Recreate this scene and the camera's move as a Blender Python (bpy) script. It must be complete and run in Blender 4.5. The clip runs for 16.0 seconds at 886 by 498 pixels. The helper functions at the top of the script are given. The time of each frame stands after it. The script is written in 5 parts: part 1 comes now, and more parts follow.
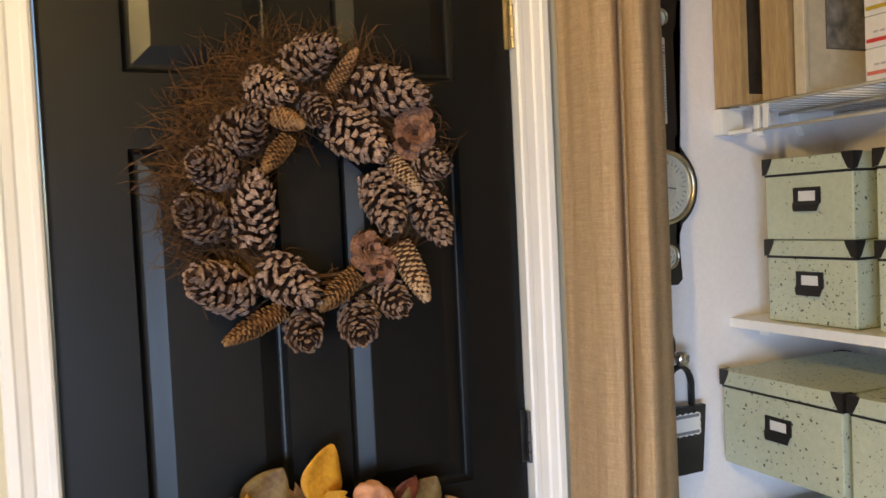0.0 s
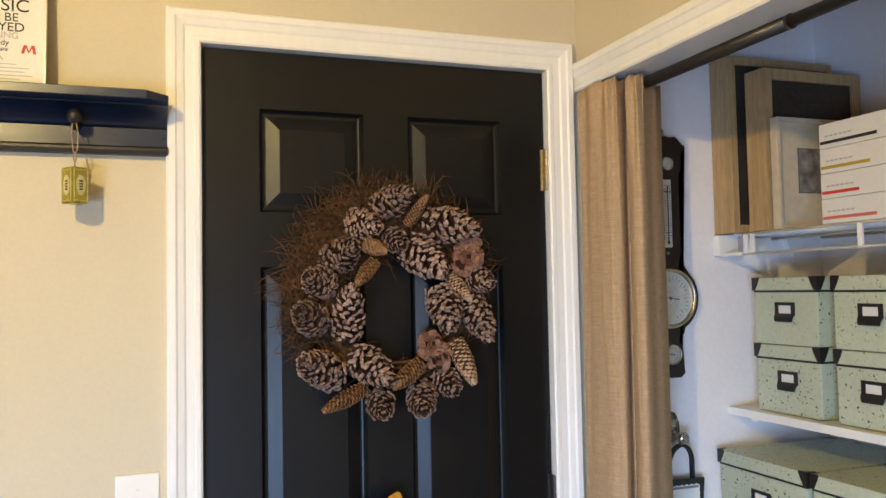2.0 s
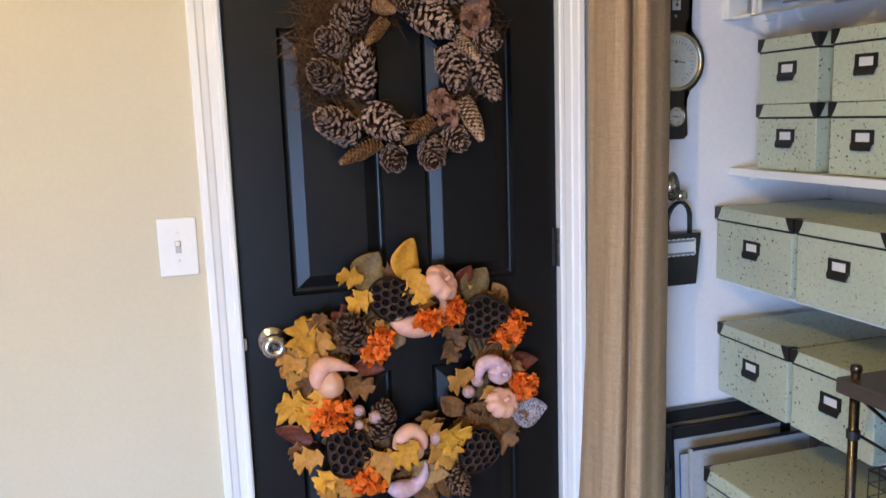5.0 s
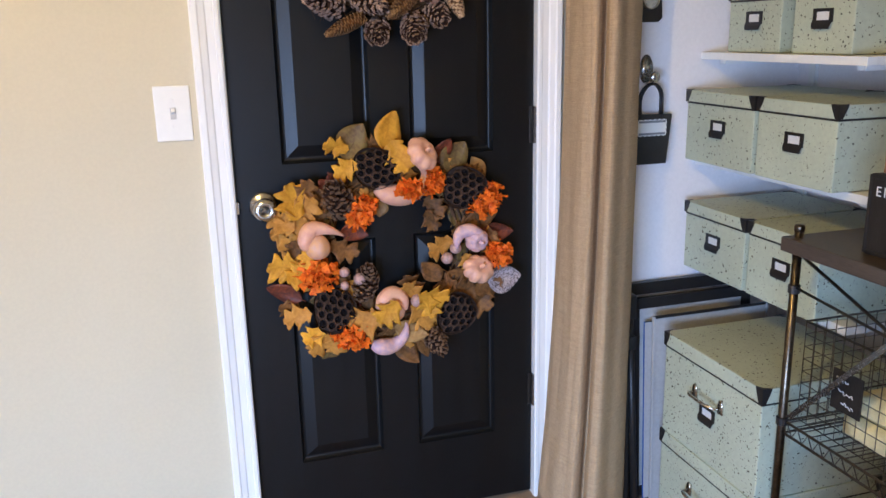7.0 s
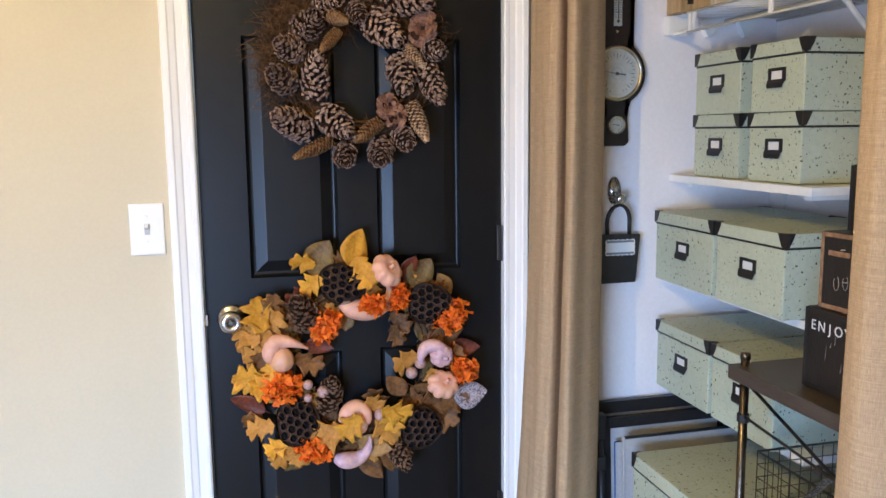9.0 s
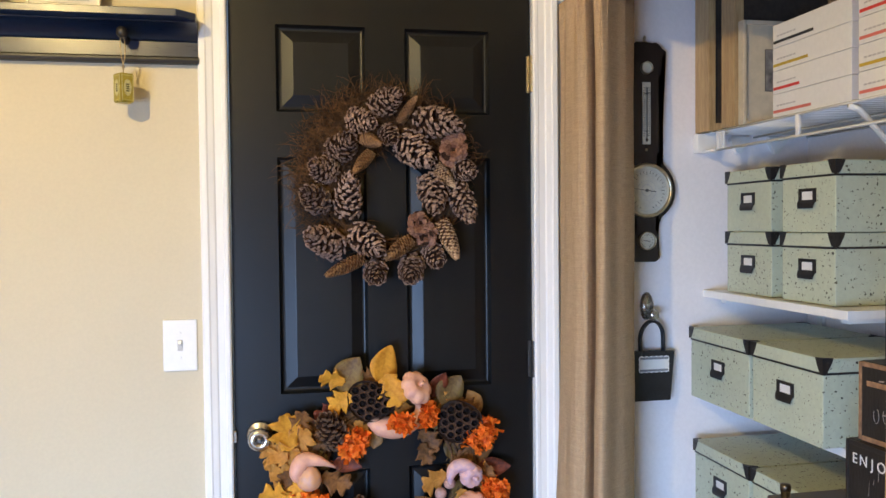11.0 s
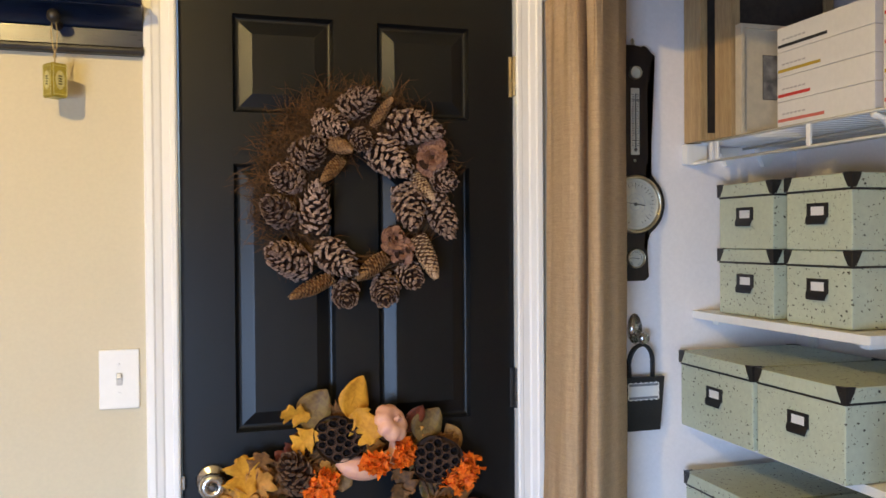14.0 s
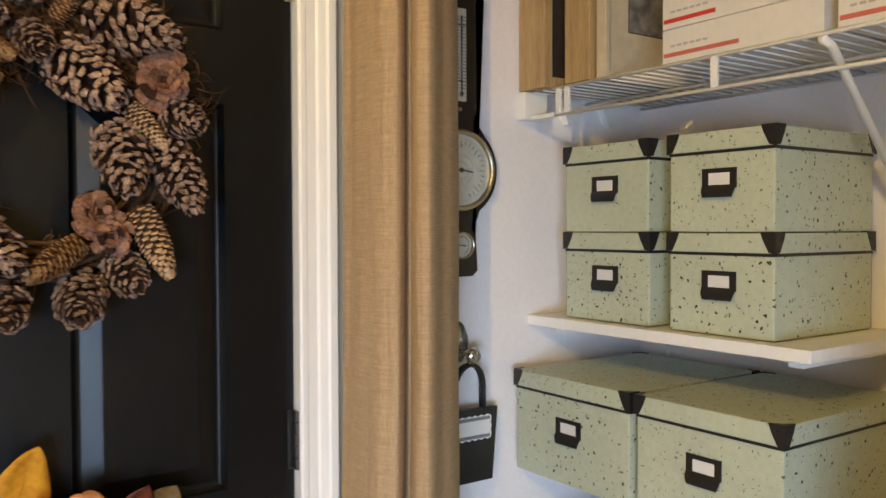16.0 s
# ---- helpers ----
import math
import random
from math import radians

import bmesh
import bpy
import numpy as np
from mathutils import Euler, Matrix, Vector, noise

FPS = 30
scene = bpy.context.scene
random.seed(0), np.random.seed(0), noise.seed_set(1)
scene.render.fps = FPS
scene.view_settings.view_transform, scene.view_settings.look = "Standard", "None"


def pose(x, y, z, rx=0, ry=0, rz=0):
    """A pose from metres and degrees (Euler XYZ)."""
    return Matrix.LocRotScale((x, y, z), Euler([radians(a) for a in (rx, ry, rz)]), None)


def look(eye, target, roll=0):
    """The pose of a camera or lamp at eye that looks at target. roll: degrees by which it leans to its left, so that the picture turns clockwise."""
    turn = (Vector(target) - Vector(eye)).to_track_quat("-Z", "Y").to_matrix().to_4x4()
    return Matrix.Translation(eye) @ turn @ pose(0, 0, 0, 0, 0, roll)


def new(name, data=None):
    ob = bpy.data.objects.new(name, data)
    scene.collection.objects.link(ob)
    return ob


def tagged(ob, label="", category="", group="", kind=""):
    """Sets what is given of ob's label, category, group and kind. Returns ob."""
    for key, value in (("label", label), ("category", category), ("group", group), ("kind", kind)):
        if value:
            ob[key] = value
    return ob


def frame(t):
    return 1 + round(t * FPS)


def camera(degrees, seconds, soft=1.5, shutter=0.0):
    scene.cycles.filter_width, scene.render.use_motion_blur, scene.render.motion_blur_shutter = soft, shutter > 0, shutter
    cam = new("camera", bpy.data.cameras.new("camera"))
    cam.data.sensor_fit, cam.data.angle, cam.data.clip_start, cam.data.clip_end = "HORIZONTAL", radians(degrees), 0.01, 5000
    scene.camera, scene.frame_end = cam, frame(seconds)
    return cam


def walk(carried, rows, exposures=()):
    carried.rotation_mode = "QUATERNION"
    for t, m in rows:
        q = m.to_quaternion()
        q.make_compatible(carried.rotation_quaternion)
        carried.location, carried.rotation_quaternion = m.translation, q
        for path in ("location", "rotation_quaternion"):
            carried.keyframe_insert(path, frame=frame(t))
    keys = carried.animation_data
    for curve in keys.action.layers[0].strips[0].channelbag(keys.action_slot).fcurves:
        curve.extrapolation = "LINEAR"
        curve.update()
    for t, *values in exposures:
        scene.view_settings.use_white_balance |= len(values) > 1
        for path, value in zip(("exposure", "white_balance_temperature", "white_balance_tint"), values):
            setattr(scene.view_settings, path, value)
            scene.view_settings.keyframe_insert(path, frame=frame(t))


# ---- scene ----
cam = camera(56.7, 16.0, shutter=0.2)
PATH = [
    (0, (0.02, -1.289, 1.48), (0.856, 0.527, 1.4), -2.7),
    (0.5, (-0.058, -1.39, 1.499), (0.697, 0.461, 1.427), -2.0),
    (1, (-0.1, -1.494, 1.525), (0.66, 0.356, 1.53), -1.8),
    (1.5, (-0.105, -1.578, 1.548), (0.628, 0.281, 1.639), -1.6),
    (2, (-0.108, -1.701, 1.549), (0.573, 0.177, 1.645), -1.1),
    (2.5, (-0.103, -1.771, 1.537), (0.55, 0.119, 1.597), -1.0),
    (3, (-0.095, -1.794, 1.519), (0.519, 0.109, 1.549), -1.1),
    (3.5, (-0.09, -1.817, 1.495), (0.51, 0.091, 1.468), -1.2),
    (4, (-0.078, -1.831, 1.464), (0.524, 0.072, 1.327), -1.5),
    (4.5, (-0.086, -1.829, 1.434), (0.508, 0.069, 1.221), -1.7),
    (5, (-0.09, -1.832, 1.405), (0.487, 0.056, 1.082), -1.9),
    (7.5, (-0.088, -2.023, 1.305), (0.469, -0.172, 0.792), -1.2),
    (8, (0.006, -2.05, 1.322), (0.542, -0.171, 0.897), -1.0),
    (8.5, (0.066, -2.067, 1.339), (0.569, -0.164, 0.982), -0.7),
    (9, (0.091, -2.065, 1.368), (0.568, -0.143, 1.085), -0.6),
    (9.5, (0.108, -2.063, 1.387), (0.566, -0.13, 1.153), -0.5),
    (10, (0.116, -2.062, 1.416), (0.551, -0.117, 1.253), -0.5),
    (12.5, (0.112, -2.081, 1.432), (0.47, -0.113, 1.419), -0.7),
    (13, (0.112, -2.048, 1.422), (0.481, -0.083, 1.41), -0.6),
    (13.5, (0.091, -1.96, 1.431), (0.493, -0.001, 1.434), -0.3),
    (14, (0.038, -1.843, 1.435), (0.608, 0.074, 1.408), -0.4),
    (14.5, (0.026, -1.753, 1.43), (0.752, 0.109, 1.384), -0.6),
    (15, (0.058, -1.595, 1.415), (0.916, 0.211, 1.357), -0.8),
    (15.5, (0.117, -1.427, 1.423), (1.069, 0.331, 1.36), -0.6),
    (16, (0.207, -1.213, 1.412), (1.354, 0.425, 1.361), -0.2),
]
walk(cam, [(t, look(eye, target, roll)) for t, eye, target, roll in PATH], [
    (0.0, 0.22, 6500, 11), (1.0, 0.20, 6200, 11), (2.0, 0.28, 5800, 10), (3.5, 0.22, 5500, 13), (5.0, 0.18, 5550, 15), (7.5, 0.26, 5700, 16), (9.0, 0.33, 5600, 13), (10.0, 0.33, 5600, 13), (12.5, 0.22, 5600, 11), (14.0, 0.18, 5950, 12), (15.0, 0.02, 6450, 13), (15.5, 0.04, 6600, 12), (16.0, 0.24, 6700, 10)])

# ---- world and lights ----
world = bpy.data.worlds.new("sky")
scene.world = world
world.use_nodes = True
wn = world.node_tree.nodes
sky = wn.new("ShaderNodeTexSky")
sky.sky_type, sky.sun_disc, sky.sun_elevation, sky.sun_rotation = "NISHITA", False, radians(35), radians(200)
wn["Background"].inputs[1].default_value = 0.12
world.node_tree.links.new(sky.outputs[0], wn["Background"].inputs[0])

LAMP = (-0.68, -1.50, 2.32)
LAMP_GLOW, WINDOW_POWER = 1200.0, 52.0
lamp_data = bpy.data.lights.new("window_daylight", "AREA")
lamp_data.shape, lamp_data.size, lamp_data.size_y = "RECTANGLE", 1.40, 1.04
lamp_data.energy, lamp_data.color, lamp_data.spread = WINDOW_POWER, (0.46, 0.67, 1.0), radians(105)
daylight = new("window_daylight", lamp_data)
daylight.matrix_world = look((-1.35, -3.16, 0.72), (0.5, 0.0, -0.75))


# ---- materials ----
def mat(name, base, rough=0.6, metal=0.0, vary=0.12, scale=6.0, fine=60.0, bump=0.1, depth=0.001, spec=0.5, stretch=(1, 1, 1), second=None, coat=0.0, rand=0.0):
    """A surface with mottling at a large and a small scale, and a fine relief."""
    m = bpy.data.materials.new(name)
    m.use_nodes = True
    nt = m.node_tree
    n, l = nt.nodes, nt.links
    b = n["Principled BSDF"]
    b.inputs["Roughness"].default_value, b.inputs["Metallic"].default_value = rough, metal
    b.inputs["Specular IOR Level"].default_value = spec
    b.inputs["Coat Weight"].default_value = coat
    tc, mp = n.new("ShaderNodeTexCoord"), n.new("ShaderNodeMapping")
    mp.inputs["Scale"].default_value = stretch
    l.new(tc.outputs["Object"], mp.inputs["Vector"])
    big, small = n.new("ShaderNodeTexNoise"), n.new("ShaderNodeTexNoise")
    big.inputs["Scale"].default_value, big.inputs["Detail"].default_value = scale, 4
    small.inputs["Scale"].default_value, small.inputs["Detail"].default_value = fine, 6
    l.new(mp.outputs[0], big.inputs["Vector"]), l.new(mp.outputs[0], small.inputs["Vector"])
    add = n.new("ShaderNodeMath")
    add.operation = "MULTIPLY_ADD"
    add.inputs[1].default_value = 0.5
    half = n.new("ShaderNodeMath")
    half.operation = "MULTIPLY"
    half.inputs[1].default_value = 0.5
    l.new(small.outputs["Fac"], half.inputs[0])
    l.new(big.outputs["Fac"], add.inputs[0]), l.new(half.outputs[0], add.inputs[2])
    ramp = n.new("ShaderNodeValToRGB")
    dark = second or tuple(c * (1 - vary) for c in base)
    light = base if second else tuple(min(1, c * (1 + vary)) for c in base)
    ramp.color_ramp.elements[0].position, ramp.color_ramp.elements[1].position = 0.36, 0.64
    ramp.color_ramp.elements[0].color, ramp.color_ramp.elements[1].color = (*dark, 1), (*light, 1)
    l.new(add.outputs[0], ramp.inputs[0])
    col = ramp.outputs[0]
    if rand:
        info, hsv = n.new("ShaderNodeObjectInfo"), n.new("ShaderNodeHueSaturation")
        rr = n.new("ShaderNodeMapRange")
        rr.inputs["To Min"].default_value, rr.inputs["To Max"].default_value = 1 - rand, 1 + rand
        l.new(info.outputs["Random"], rr.inputs["Value"]), l.new(rr.outputs[0], hsv.inputs["Value"])
        l.new(col, hsv.inputs["Color"])
        col = hsv.outputs[0]
    l.new(col, b.inputs["Base Color"])
    rr2 = n.new("ShaderNodeMapRange")
    rr2.inputs["To Min"].default_value, rr2.inputs["To Max"].default_value = max(0.02, rough - 0.1), min(1, rough + 0.1)
    l.new(add.outputs[0], rr2.inputs["Value"]), l.new(rr2.outputs[0], b.inputs["Roughness"])
    if bump:
        bp = n.new("ShaderNodeBump")
        bp.inputs["Strength"].default_value, bp.inputs["Distance"].default_value = bump, depth
        l.new(small.outputs["Fac"], bp.inputs["Height"]), l.new(bp.outputs[0], b.inputs["Normal"])
    return m


def speckled():
    """Pale green paperboard with dark flecks of many sizes."""
    m = mat("speckled_board", (0.49, 0.53, 0.395), 0.5, vary=0.08, scale=5, fine=90, bump=0.15, depth=0.0006)
    n, l = m.node_tree.nodes, m.node_tree.links
    b = n["Principled BSDF"]
    was = b.inputs["Base Color"].links[0].from_socket
    tc = n.new("ShaderNodeTexCoord")
    last = was
    for size, limit, keep, tint in ((85, 0.21, 0.67, (0.030, 0.022, 0.014)), (150, 0.22, 0.72, (0.05, 0.035, 0.02)), (55, 0.15, 0.80, (0.10, 0.09, 0.05)), (110, 0.24, 0.78, (0.50, 0.55, 0.42))):
        info, shift = n.new("ShaderNodeObjectInfo"), n.new("ShaderNodeVectorMath")
        shift.operation = "ADD"
        noisy, warp = n.new("ShaderNodeTexNoise"), n.new("ShaderNodeVectorMath")
        noisy.inputs["Scale"].default_value = size * 1.6
        warp.operation = "MULTIPLY_ADD"
        warp.inputs[1].default_value = (0.012, 0.012, 0.012)
        l.new(tc.outputs["Object"], shift.inputs[0]), l.new(info.outputs["Random"], shift.inputs[1])
        l.new(tc.outputs["Object"], noisy.inputs["Vector"])
        l.new(noisy.outputs["Color"], warp.inputs[0]), l.new(shift.outputs[0], warp.inputs[2])
        v = n.new("ShaderNodeTexVoronoi")
        v.inputs["Scale"].default_value = size
        l.new(warp.outputs[0], v.inputs["Vector"])
        less, sep, some, both = n.new("ShaderNodeMath"), n.new("ShaderNodeSeparateColor"), n.new("ShaderNodeMath"), n.new("ShaderNodeMath")
        less.operation, some.operation, both.operation = "LESS_THAN", "GREATER_THAN", "MULTIPLY"
        less.inputs[1].default_value, some.inputs[1].default_value = limit, keep
        l.new(v.outputs["Distance"], less.inputs[0]), l.new(v.outputs["Color"], sep.inputs[0])
        l.new(sep.outputs[0], some.inputs[0]), l.new(less.outputs[0], both.inputs[0]), l.new(some.outputs[0], both.inputs[1])
        mix = n.new("ShaderNodeMix")
        mix.data_type = "RGBA"
        mix.inputs[7].default_value = (*tint, 1)
        l.new(both.outputs[0], mix.inputs[0]), l.new(last, mix.inputs[6])
        last = mix.outputs[2]
    l.new(last, b.inputs["Base Color"])
    return m


def burlap():
    """Loose tan weave: threads both ways, with slubs."""
    m = bpy.data.materials.new("burlap")
    m.use_nodes = True
    n, l = m.node_tree.nodes, m.node_tree.links
    b = n["Principled BSDF"]
    b.inputs["Roughness"].default_value = 0.95
    b.inputs["Specular IOR Level"].default_value = 0.1
    tc = n.new("ShaderNodeTexCoord")
    heights = []
    for stretch in ((120, 1700, 1), (1700, 120, 1), (20, 520, 1), (760, 45, 1)):
        mp, t = n.new("ShaderNodeMapping"), n.new("ShaderNodeTexNoise")
        mp.inputs["Scale"].default_value = stretch
        t.inputs["Scale"].default_value, t.inputs["Detail"].default_value = 1.0, 3
        l.new(tc.outputs["UV"], mp.inputs["Vector"]), l.new(mp.outputs[0], t.inputs["Vector"])
        heights.append(t.outputs["Fac"])
    total = heights[0]
    for other in heights[1:]:
        a = n.new("ShaderNodeMath")
        l.new(total, a.inputs[0]), l.new(other, a.inputs[1])
        total = a.outputs[0]
    ramp = n.new("ShaderNodeValToRGB")
    ramp.color_ramp.elements[0].color, ramp.color_ramp.elements[1].color = (0.31, 0.205, 0.115, 1), (0.60, 0.435, 0.258, 1)
    ramp.color_ramp.elements[0].position, ramp.color_ramp.elements[1].position = 0.36, 0.64
    quarter = n.new("ShaderNodeMath")
    quarter.operation = "MULTIPLY"
    quarter.inputs[1].default_value = 0.25
    l.new(total, quarter.inputs[0]), l.new(quarter.outputs[0], ramp.inputs[0]), l.new(ramp.outputs[0], b.inputs["Base Color"])
    bp = n.new("ShaderNodeBump")
    bp.inputs["Strength"].default_value, bp.inputs["Distance"].default_value = 0.45, 0.001
    l.new(total, bp.inputs["Height"]), l.new(bp.outputs[0], b.inputs["Normal"])
    return m


def glow(name, color, strength):
    m = bpy.data.materials.new(name)
    m.use_nodes = True
    b = m.node_tree.nodes["Principled BSDF"]
    b.inputs["Emission Color"].default_value, b.inputs["Emission Strength"].default_value = (*color, 1), strength
    return m


WALL = mat("wall_paint", (0.61, 0.54, 0.385), 0.75, vary=0.03, scale=2.5, fine=140, bump=0.12, depth=0.0008, spec=0.25)
CLOSET = mat("closet_paint", (0.86, 0.81, 0.80), 0.7, vary=0.035, scale=3, fine=120, bump=0.12, depth=0.0008, spec=0.25)
CEIL = mat("ceiling_paint", (0.78, 0.76, 0.72), 0.9, vary=0.03, fine=90, bump=0.3, depth=0.002)
TRIM = mat("trim_paint", (0.84, 0.82, 0.775), 0.38, vary=0.03, scale=5, fine=70, bump=0.05, stretch=(1, 1, 0.2))
DOOR = mat("door_paint", (0.0024, 0.0030, 0.0036), 0.40, vary=0.12, scale=4, fine=45, bump=0.14, depth=0.0007, stretch=(8, 8, 0.6), spec=0.38)
CARPET = mat("carpet", (0.36, 0.25, 0.16), 0.98, vary=0.2, scale=8, fine=240, bump=0.9, depth=0.004, spec=0.1)
CHROME = mat("brushed_nickel", (0.55, 0.53, 0.50), 0.26, 1.0, vary=0.06, fine=200, bump=0.03)
BRASS = mat("aged_brass", (0.60, 0.53, 0.38), 0.33, 1.0, vary=0.15, scale=30, fine=150, bump=0.05)
STEEL = mat("dark_steel", (0.16, 0.15, 0.14), 0.35, 1.0, vary=0.15, scale=20, fine=150, bump=0.06)
BLACKMETAL = mat("black_enamel", (0.016, 0.014, 0.013), 0.42, 0.0, vary=0.25, scale=40, fine=200, bump=0.08)
# rack's dark paint, with the window's blue reflection put into its colour
NAVY = mat("rack_paint_blue_sheen", (0.010, 0.020, 0.055), 0.30, vary=0.15, scale=6, fine=40, bump=0.08, depth=0.0008, stretch=(0.5, 6, 6))
EBONY = mat("dark_barometer_wood", (0.016, 0.010, 0.008), 0.38, vary=0.4, scale=10, fine=60, bump=0.1, stretch=(5, 5, 0.6))
IVORY = mat("dial_enamel", (0.62, 0.58, 0.46), 0.4, vary=0.12, scale=18, fine=80, bump=0.02)
INK = mat("printed_ink", (0.02, 0.02, 0.02), 0.7, vary=0.1, bump=0)
GREYINK = mat("grey_ink", (0.42, 0.40, 0.39), 0.7, vary=0.1, bump=0)
PAPER = mat("white_card", (0.74, 0.72, 0.68), 0.7, vary=0.03, scale=12, fine=120, bump=0.04)
PLASTIC = mat("switch_plastic", (0.80, 0.77, 0.70), 0.32, vary=0.02, bump=0.02)
BOARD = speckled()
BURLAP = burlap()
OAKWOOD = mat("pale_frame_wood", (0.56, 0.39, 0.185), 0.5, second=(0.36, 0.225, 0.095), scale=9, fine=50, bump=0.15, stretch=(9, 9, 0.7))
CREAMWOOD = mat("cream_frame_paint", (0.62, 0.52, 0.36), 0.55, vary=0.10, scale=8, fine=60, bump=0.1)
DARKART = mat("dark_canvas", (0.045, 0.032, 0.022), 0.6, vary=0.35, scale=9, fine=90, bump=0.1)
WALNUT = mat("cart_top_wood", (0.085, 0.065, 0.05), 0.42, second=(0.045, 0.034, 0.027), scale=9, fine=60, bump=0.15, stretch=(8, 0.7, 8))
RUSTIC = mat("distressed_black_wood", (0.016, 0.013, 0.011), 0.5, second=(0.010, 0.008, 0.007), scale=8, fine=60, bump=0.4, depth=0.002, stretch=(4, 4, 1))
RAWEDGE = mat("worn_wood_edge", (0.36, 0.20, 0.10), 0.6, second=(0.14, 0.075, 0.04), scale=25, fine=90, bump=0.2)
CLOTH = mat("cream_towel", (0.76, 0.66, 0.37), 0.95, vary=0.1, scale=14, fine=260, bump=0.6, depth=0.002, spec=0.1)
CARTPOST = mat("bronzed_steel", (0.135, 0.108, 0.078), 0.34, 1.0, vary=0.3, scale=24, fine=160, bump=0.06)
YELLOW = mat("yellow_plastic", (0.72, 0.50, 0.09), 0.35, vary=0.05, bump=0.03)
TWINE = mat("jute_twine", (0.34, 0.25, 0.12), 0.9, vary=0.3, scale=200, fine=600, bump=0.5)
TIN = mat("green_gold_tin", (0.36, 0.29, 0.03), 0.3, 0.35, vary=0.25, scale=60, fine=220, bump=0.04)
CONE = mat("cone_scale_brown", (0.070, 0.031, 0.015), 0.85, spec=0.2, second=(0.014, 0.006, 0.004), scale=40, fine=220, bump=0.4)
FROST = mat("frosted_scale_tip", (0.46, 0.315, 0.235), 0.85, spec=0.25, second=(0.055, 0.024, 0.012), scale=110, fine=420, bump=0.6, depth=0.002, rand=0.25)
DARKTIP = mat("brown_scale_tip", (0.21, 0.115, 0.055), 0.7, second=(0.06, 0.027, 0.012), scale=90, fine=300, bump=0.4)
SPRUCE = mat("spruce_scale", (0.20, 0.080, 0.022), 0.6, second=(0.070, 0.027, 0.009), scale=60, fine=260, bump=0.3)
SPRUCETIP = mat("spruce_scale_edge", (0.42, 0.245, 0.105), 0.6, second=(0.20, 0.09, 0.03), scale=60, fine=260, bump=0.3)
PALETIP = mat("pale_spruce_edge", (0.60, 0.42, 0.25), 0.6, second=(0.32, 0.18, 0.09), scale=60, fine=260, bump=0.3)
ROSE = mat("rosette_scale", (0.38, 0.195, 0.115), 0.75, second=(0.11, 0.036, 0.015), scale=50, fine=260, bump=0.4)
STRAW = mat("twig_fibre", (0.135, 0.064, 0.020), 0.7, spec=0.3, second=(0.030, 0.014, 0.006), scale=30, fine=120, bump=0.2)
LEAF = {
    "yellow": mat("yellow_leaf", (0.76, 0.37, 0.030), 0.6, spec=0.22, second=(0.50, 0.205, 0.015), scale=18, fine=120, bump=0.3, rand=0.18),
    "amber": mat("amber_leaf", (0.56, 0.255, 0.045), 0.6, spec=0.22, second=(0.36, 0.145, 0.018), scale=18, fine=120, bump=0.3, rand=0.18),
    "brown": mat("brown_leaf", (0.24, 0.105, 0.028), 0.6, spec=0.22, second=(0.085, 0.036, 0.012), scale=18, fine=120, bump=0.3, rand=0.2),
    "olive": mat("olive_leaf", (0.19, 0.125, 0.036), 0.55, spec=0.25, second=(0.10, 0.052, 0.018), scale=14, fine=120, bump=0.3, rand=0.15),
    "rust": mat("rust_leaf", (0.21, 0.048, 0.018), 0.5, spec=0.25, second=(0.06, 0.02, 0.014), scale=14, fine=120, bump=0.3, rand=0.15),
    "tan": mat("tan_leaf", (0.44, 0.25, 0.085), 0.55, spec=0.25, second=(0.22, 0.11, 0.035), scale=14, fine=120, bump=0.3, rand=0.15),
    "silver": mat("glitter_leaf", (0.70, 0.60, 0.60), 0.28, 0.5, second=(0.10, 0.065, 0.06), scale=210, fine=600, bump=0.9, depth=0.003),
}
PETAL = mat("orange_petal", (0.90, 0.205, 0.010), 0.65, spec=0.2, second=(0.60, 0.085, 0.005), scale=40, fine=160, bump=0.3)
POD = mat("lotus_pod_skin", (0.080, 0.043, 0.026), 0.85, spec=0.2, second=(0.030, 0.017, 0.011), scale=40, fine=220, bump=0.5)
PITS = mat("lotus_pit_seed", (0.010, 0.006, 0.005), 0.9, spec=0.2, vary=0.3, scale=40, fine=220, bump=0.4)
PEACH = mat("peach_gourd_skin", (0.78, 0.43, 0.25), 0.5, second=(0.66, 0.33, 0.24), scale=16, fine=90, bump=0.15, rand=0.06)
LILAC = mat("pale_gourd_skin", (0.80, 0.48, 0.35), 0.5, second=(0.50, 0.32, 0.40), scale=16, fine=90, bump=0.15)
AMBERGOURD = mat("amber_gourd_skin", (0.72, 0.36, 0.13), 0.5, second=(0.60, 0.34, 0.26), scale=16, fine=90, bump=0.15)
BERRY = mat("pale_berry_skin", (0.55, 0.33, 0.29), 0.5, second=(0.34, 0.20, 0.15), scale=60, fine=200, bump=0.3)
BULB = glow("bulb_glow", (1.0, 0.695, 0.245), LAMP_GLOW)


# ---- building helpers ----
def thing(name, at=(0, 0, 0), label="", category="", group="", kind=""):
    e = new(name)
    e.empty_display_size = 0.05
    e.location = at
    return tagged(e, label, category, group, kind)


def mesh_of(bm, name, mats, smooth=False):
    me = bpy.data.meshes.new(name)
    bmesh.ops.recalc_face_normals(bm, faces=bm.faces)
    bm.to_mesh(me)
    bm.free()
    for m in mats if isinstance(mats, (list, tuple)) else [mats]:
        me.materials.append(m)
    if smooth:
        me.polygons.foreach_set("use_smooth", [True] * len(me.polygons))
    return me


